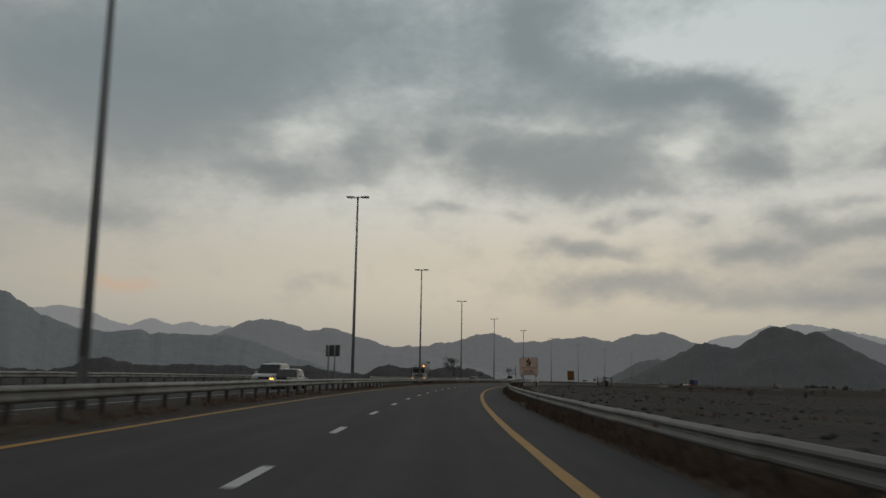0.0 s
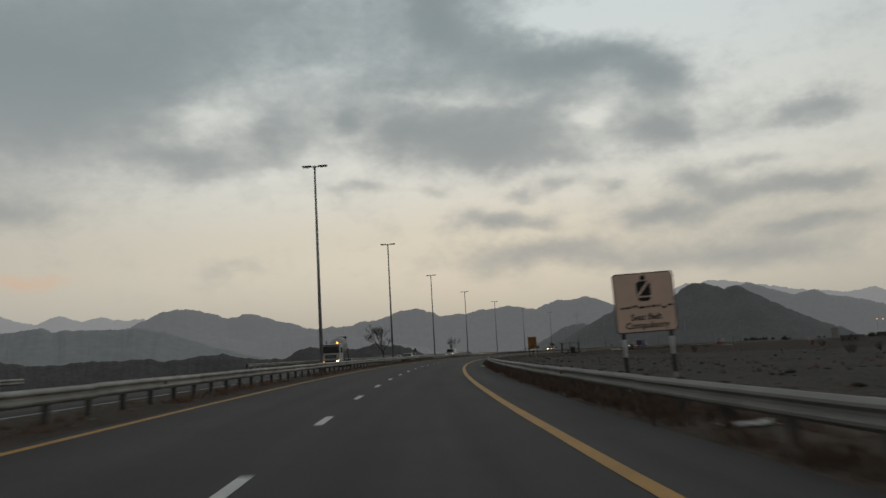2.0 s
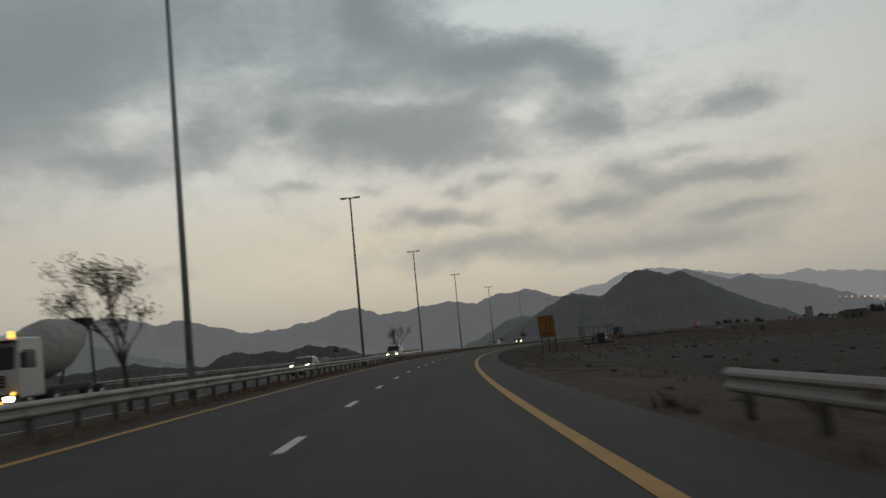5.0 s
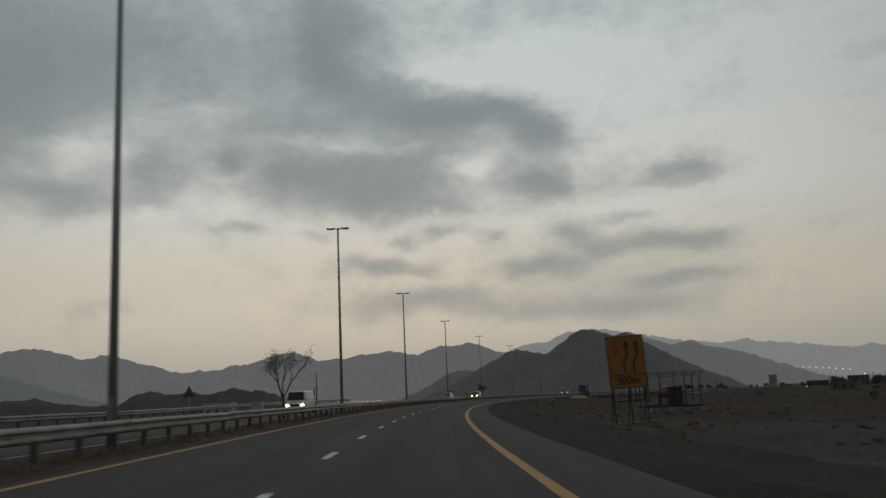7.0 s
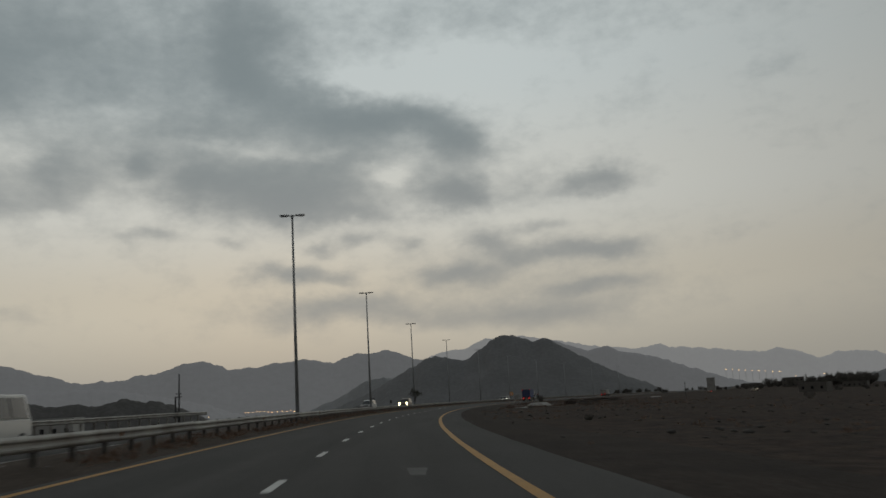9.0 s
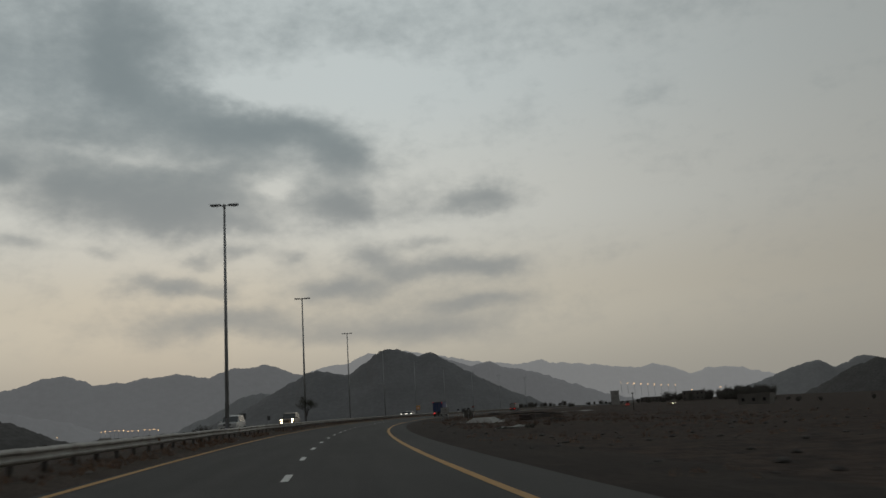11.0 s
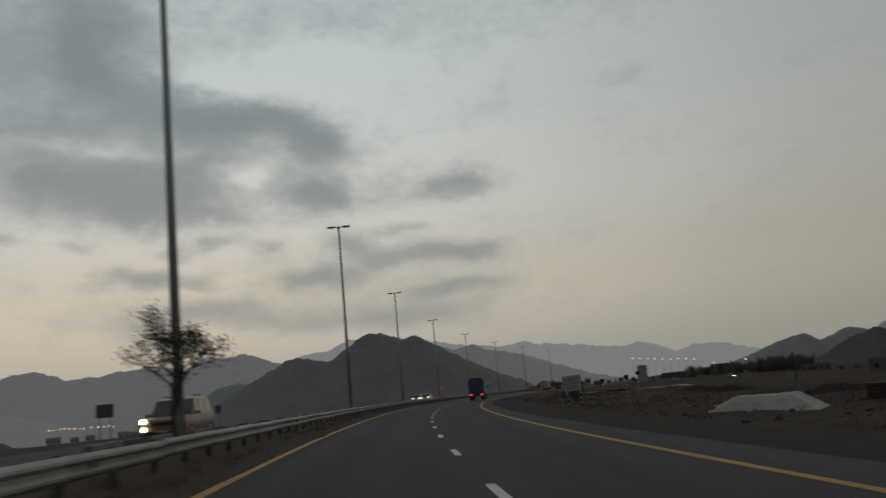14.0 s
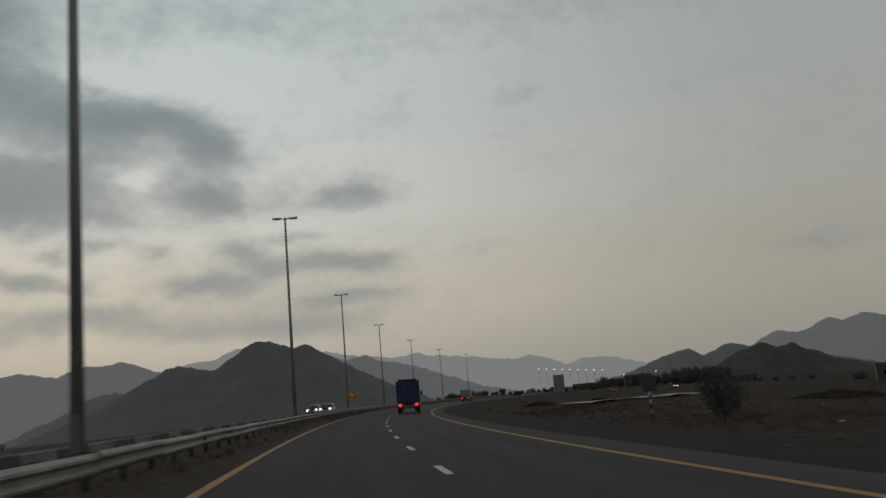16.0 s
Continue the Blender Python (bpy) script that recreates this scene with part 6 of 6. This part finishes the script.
for label, bearing, dist, w, d, top, rz, mat, storeys in (
        ("tall pale square building at the edge of the town", 42.5, 515, 5.0, 5.0, 1.0, -40, CONCRETE, 3),
        ("pale two-storey house among dark trees", 47.55, 640, 15, 9, -2.6, -45, BEIGE, 2),
        ("low beige flat-roofed house behind the trees", 44.3, 650, 16, 8, -6.0, -40, BEIGE, 1),
        ("low beige flat-roofed house behind the trees", 53.8, 520, 14, 8, -8.0, -55, BEIGE, 1),
        ("low beige flat-roofed building beside a pole", 61.6, 235, 10, 7, -5.0, -60, BEIGE, 1)):
    hx, hy = afield(bearing, dist)
    house(label, hx, hy, w, d, max(3.0, 0.85 * (top + 1.4) - 1.4 - town_z(hx, hy)), rz, 1, mat, storeys)
WHITEWASH = material("whitewashed_wall", (0.40, 0.39, 0.365), 0.9, grain=0.1, grain_size=0.5, patch=0.4, patch_size=3.0, patch_colour=(0.30, 0.285, 0.265))
for hx, hy, w, h, k in ((110, 968, 9, 4.4, 8), (122, 958, 5, 3.4, 13), (131, 950, 6, 4.0, 9), (148, 925, 7, 4.6, 10), (156, 940, 5, 3.6, 14), (168, 935, 10, 4.0, 11)):
    house("pale flat-roofed building down in the valley", hx, hy, w, 8, h, -8, k, WHITEWASH, 1)
house("low white building below the road", 12.4, 405.7, 8, 4, 4.4, turn(383), 12, WHITE_PAINT)

tw = random.Random(8)
kinds = []
for k in range(3):
    kt = tree("dark leafy tree at the edge of the town", Matrix(), 8.0, (0.7, 1.0, 0.85)[k], 3200, 0.32, 71 + k, LEAF_DARK, 0.1, "town_tree", depth=4, low=0, squat=(0.75, 1.0, 0.6)[k])
    kinds.append(tagged(kt, group="dark trees of the town"))
fresh = [True, True, True]
for count, b0, b1, dist, e0, e1 in ((16, 34.6, 40.0, 430, -0.45, -0.1), (18, 40.0, 46.0, 580, -0.65, -0.25), (14, 45.5, 50.2, 660, -0.3, 0.12), (16, 49.9, 52.7, 650, -0.15, 0.27), (7, 52.4, 58.5, 480, -1.3, -0.75), (3, 58.5, 63.0, 300, -1.5, -1.1), (5, 64.0, 80.0, 320, -1.5, -1.1)):
    for k in range(count):
        bearing = b0 + (b1 - b0) * (k + tw.random()) / count
        x, y = afield(bearing, dist * tw.uniform(0.93, 1.08))
        gz = town_z(x, y) - 0.2
        top = -1.33 + 0.85 * dist * math.tan(radians(tw.uniform(e0, e1)))
        sc = max(0.3, (top - gz) / 8.0)
        j = tw.randrange(3)
        m = pose(x, y, gz, 0, 0, tw.uniform(0, 360))
        if fresh[j]:
            o, fresh[j] = kinds[j], False
            o.matrix_world = m
        else:
            o = copy_thing(kinds[j], m)
        wide = sc * tw.uniform(0.8, 1.3)
        o.scale = (wide, wide, sc)


def town_lamp():
    t = thing("lit_street_lamp", Matrix(), "tall street lamp with a glowing orange head in the town", "street lamp", "lit lamps of the town")
    bm = bmesh.new()
    tube(bm, (0, 0, 0), (0, 0, 10), 0.14, 0.08, sides=8)
    part("pole", bm, POLE_STEEL, t)
    bm = bmesh.new()
    box(bm, 0.7, 0.7, 0.45, (0, 0, 10.1), bevel=0.1)
    part("lamp_head", bm, TOWN_LIGHT, t, "glowing orange lamp head")
    return t


tl = town_lamp()
row = [(537 + 20 * k / 8, 880 - 48 * k / 8, 0.0) for k in range(9)]
for k, (x, y, dz) in enumerate(row):
    z = 8.1 - 5.0 * k / 8 - 10.2
    m = pose(x, y, z)
    if k == 0:
        tl.matrix_world = m
    else:
        copy_thing(tl, m)
for x, y, top in ((549, 804, -2.6), (567, 790, -1.9), (592, 775, -4.0)):
    copy_thing(tl, pose(x, y, top - 10.2 + 1.0))
for k in range(13):
    f = (k + tw.uniform(-0.3, 0.3)) / 12
    copy_thing(tl, pose(107 + 35 * f, 980 - 58 * f, -5.6 - 0.9 * f - 10.2 + tw.uniform(-0.5, 0.5)))
for x, y, z in ((60, 985, -7.5), (76, 960, -7.8), (40, 1000, -7.0)):
    copy_thing(tl, pose(x, y, z - 10.2))
for s, u, lit in ((700, 60, 1), (690, 40, 0)):
    p = at(s, u)
    car("dark car with lit lamps on the side road", pose(p.x, p.y, terrain(s, u) if u < 300 else p.z, 0, 0, turn(s) + 40), 4.6, 1.8, 1.5, CAR_BROWN, HEADLIGHT if lit else TAIL, "sedan")

# ---- the pale concrete track across the plain ----
vs, fs = [], []
for i in range(25):
    f = i / 24
    s, u = 496 + 30 * f, 18.5 + 23 * f
    for ds in (-11.0 + 6 * f, 11.0 - 6 * f):
        p = on_ground(s + ds, u - ds * 0.12)
        vs.append((p.x, p.y, p.z + 0.26))
for i in range(24):
    fs.append((2 * i, 2 * i + 1, 2 * i + 3, 2 * i + 2))
tagged(new("pavement_track", sheet("pavement_track", vs, fs, CONCRETE)), "pale concrete track crossing the gravel plain", "track", kind="structure")

# ---- rubble, heaps and odds and ends on the brown soil ----
RUBBLE = material("broken_rubble", (0.16, 0.15, 0.14), 0.9, grain=0.3, grain_size=0.1, patch=0.6, patch_size=0.6)
for s, u, n, spread in ((452.0, 22.0, 50, 2.6), (466.0, 25.0, 40, 3.5), (441.0, 17.5, 26, 1.6), (398.0, 21.0, 22, 2.0)):
    stones("rubble", "scattered pale broken rubble on the brown soil", [(on_ground(s + rnd.gauss(0, spread), u + rnd.gauss(0, spread)), 0.04 + 0.13 * rnd.random() ** 2) for _ in range(n)], RUBBLE)


def heap(s, u, w, h, seed):
    """A low uneven heap of tipped earth."""
    vs, fs, n = [], [], 22
    p = on_ground(s, u)
    for j in range(n + 1):
        for i in range(n + 1):
            x, y = (i / n - 0.5) * w, (j / n - 0.5) * w * 0.7
            r = math.hypot(x / (w / 2), y / (w * 0.35))
            z = h * max(0.0, 1 - r ** 1.6) + 0.25 * h * noise.noise((x * 1.1, y * 1.1, seed)) + 0.12 * h * noise.noise((x * 3, y * 3, seed))
            vs.append((x, y, z - 0.15))
    for j in range(n):
        for i in range(n):
            q = j * (n + 1) + i
            fs.append((q, q + 1, q + n + 2, q + n + 1))
    ob = new("spoil_mound", sheet("spoil_mound", vs, fs, SOIL))
    ob.matrix_world = pose(p.x, p.y, p.z, 0, 0, turn(s) + seed * 20)
    return tagged(ob, "low uneven heap of dark tipped earth", "earth heap", "earth heaps on the plain")


for s, u, w, h, k in ((494, 16.0, 5.0, 0.7, 1), (470, 15.0, 6.0, 0.5, 2), (400, 24.0, 7.0, 0.6, 3), (380, 24.0, 6.0, 0.5, 4), (455, 30.0, 9.0, 0.7, 5), (430, 27.0, 7.0, 0.6, 6), (520, 27.0, 6.0, 0.7, 7)):
    heap(s, u, w, h, k)

gp = on_ground(388.4, 21.2)
crate = thing("crate", pose(gp.x, gp.y, gp.z, 0, 0, turn(388) - 35), "low dark wooden crate on the brown soil", "crate")
for k in range(4):
    bm = bmesh.new()
    box(bm, 1.9, 1.1, 0.15, (0, 0, 0.10 + 0.18 * k), bevel=0.012)
    part("plank", bm, CRATE_WOOD, crate)
for x in (-0.9, 0.9):
    for y in (-0.5, 0.5):
        bm = bmesh.new()
        box(bm, 0.09, 0.09, 0.78, (x, y, 0.39))
        part("corner_post", bm, WOOD, crate)
px, py = afield(59.7, 125)
pp = thing("utility_pole", pose(px, py, town_z(px, py) - 0.2), "thin dark utility pole on the plain", "pole")
bm = bmesh.new()
tube(bm, (0, 0, 0), (0, 0, 4.6), 0.10, 0.07, sides=8)
part("pole", bm, IRON, pp)
bm = bmesh.new()
box(bm, 0.8, 0.08, 0.1, (0, 0, 4.3))
part("crossarm", bm, IRON, pp)

# taller dry weeds in patches on the ground past the crushed-stone heap
random.seed(77)
rnd = random.Random(77)
spots = []
for _ in range(2600):
    s, u = rnd.uniform(335, 480), 9.5 + abs(rnd.gauss(0, 16))
    if noise.noise((s * 0.09, u * 0.12, 3.0)) > 0.05:
        spots.append((on_ground(s, u), rnd.uniform(0.4, 1.3)))
tufts("dry_weeds", "patches of brown dry weeds on bare soil beside the road", spots, DRY_VERGE, 10, 0.33, 0.35)
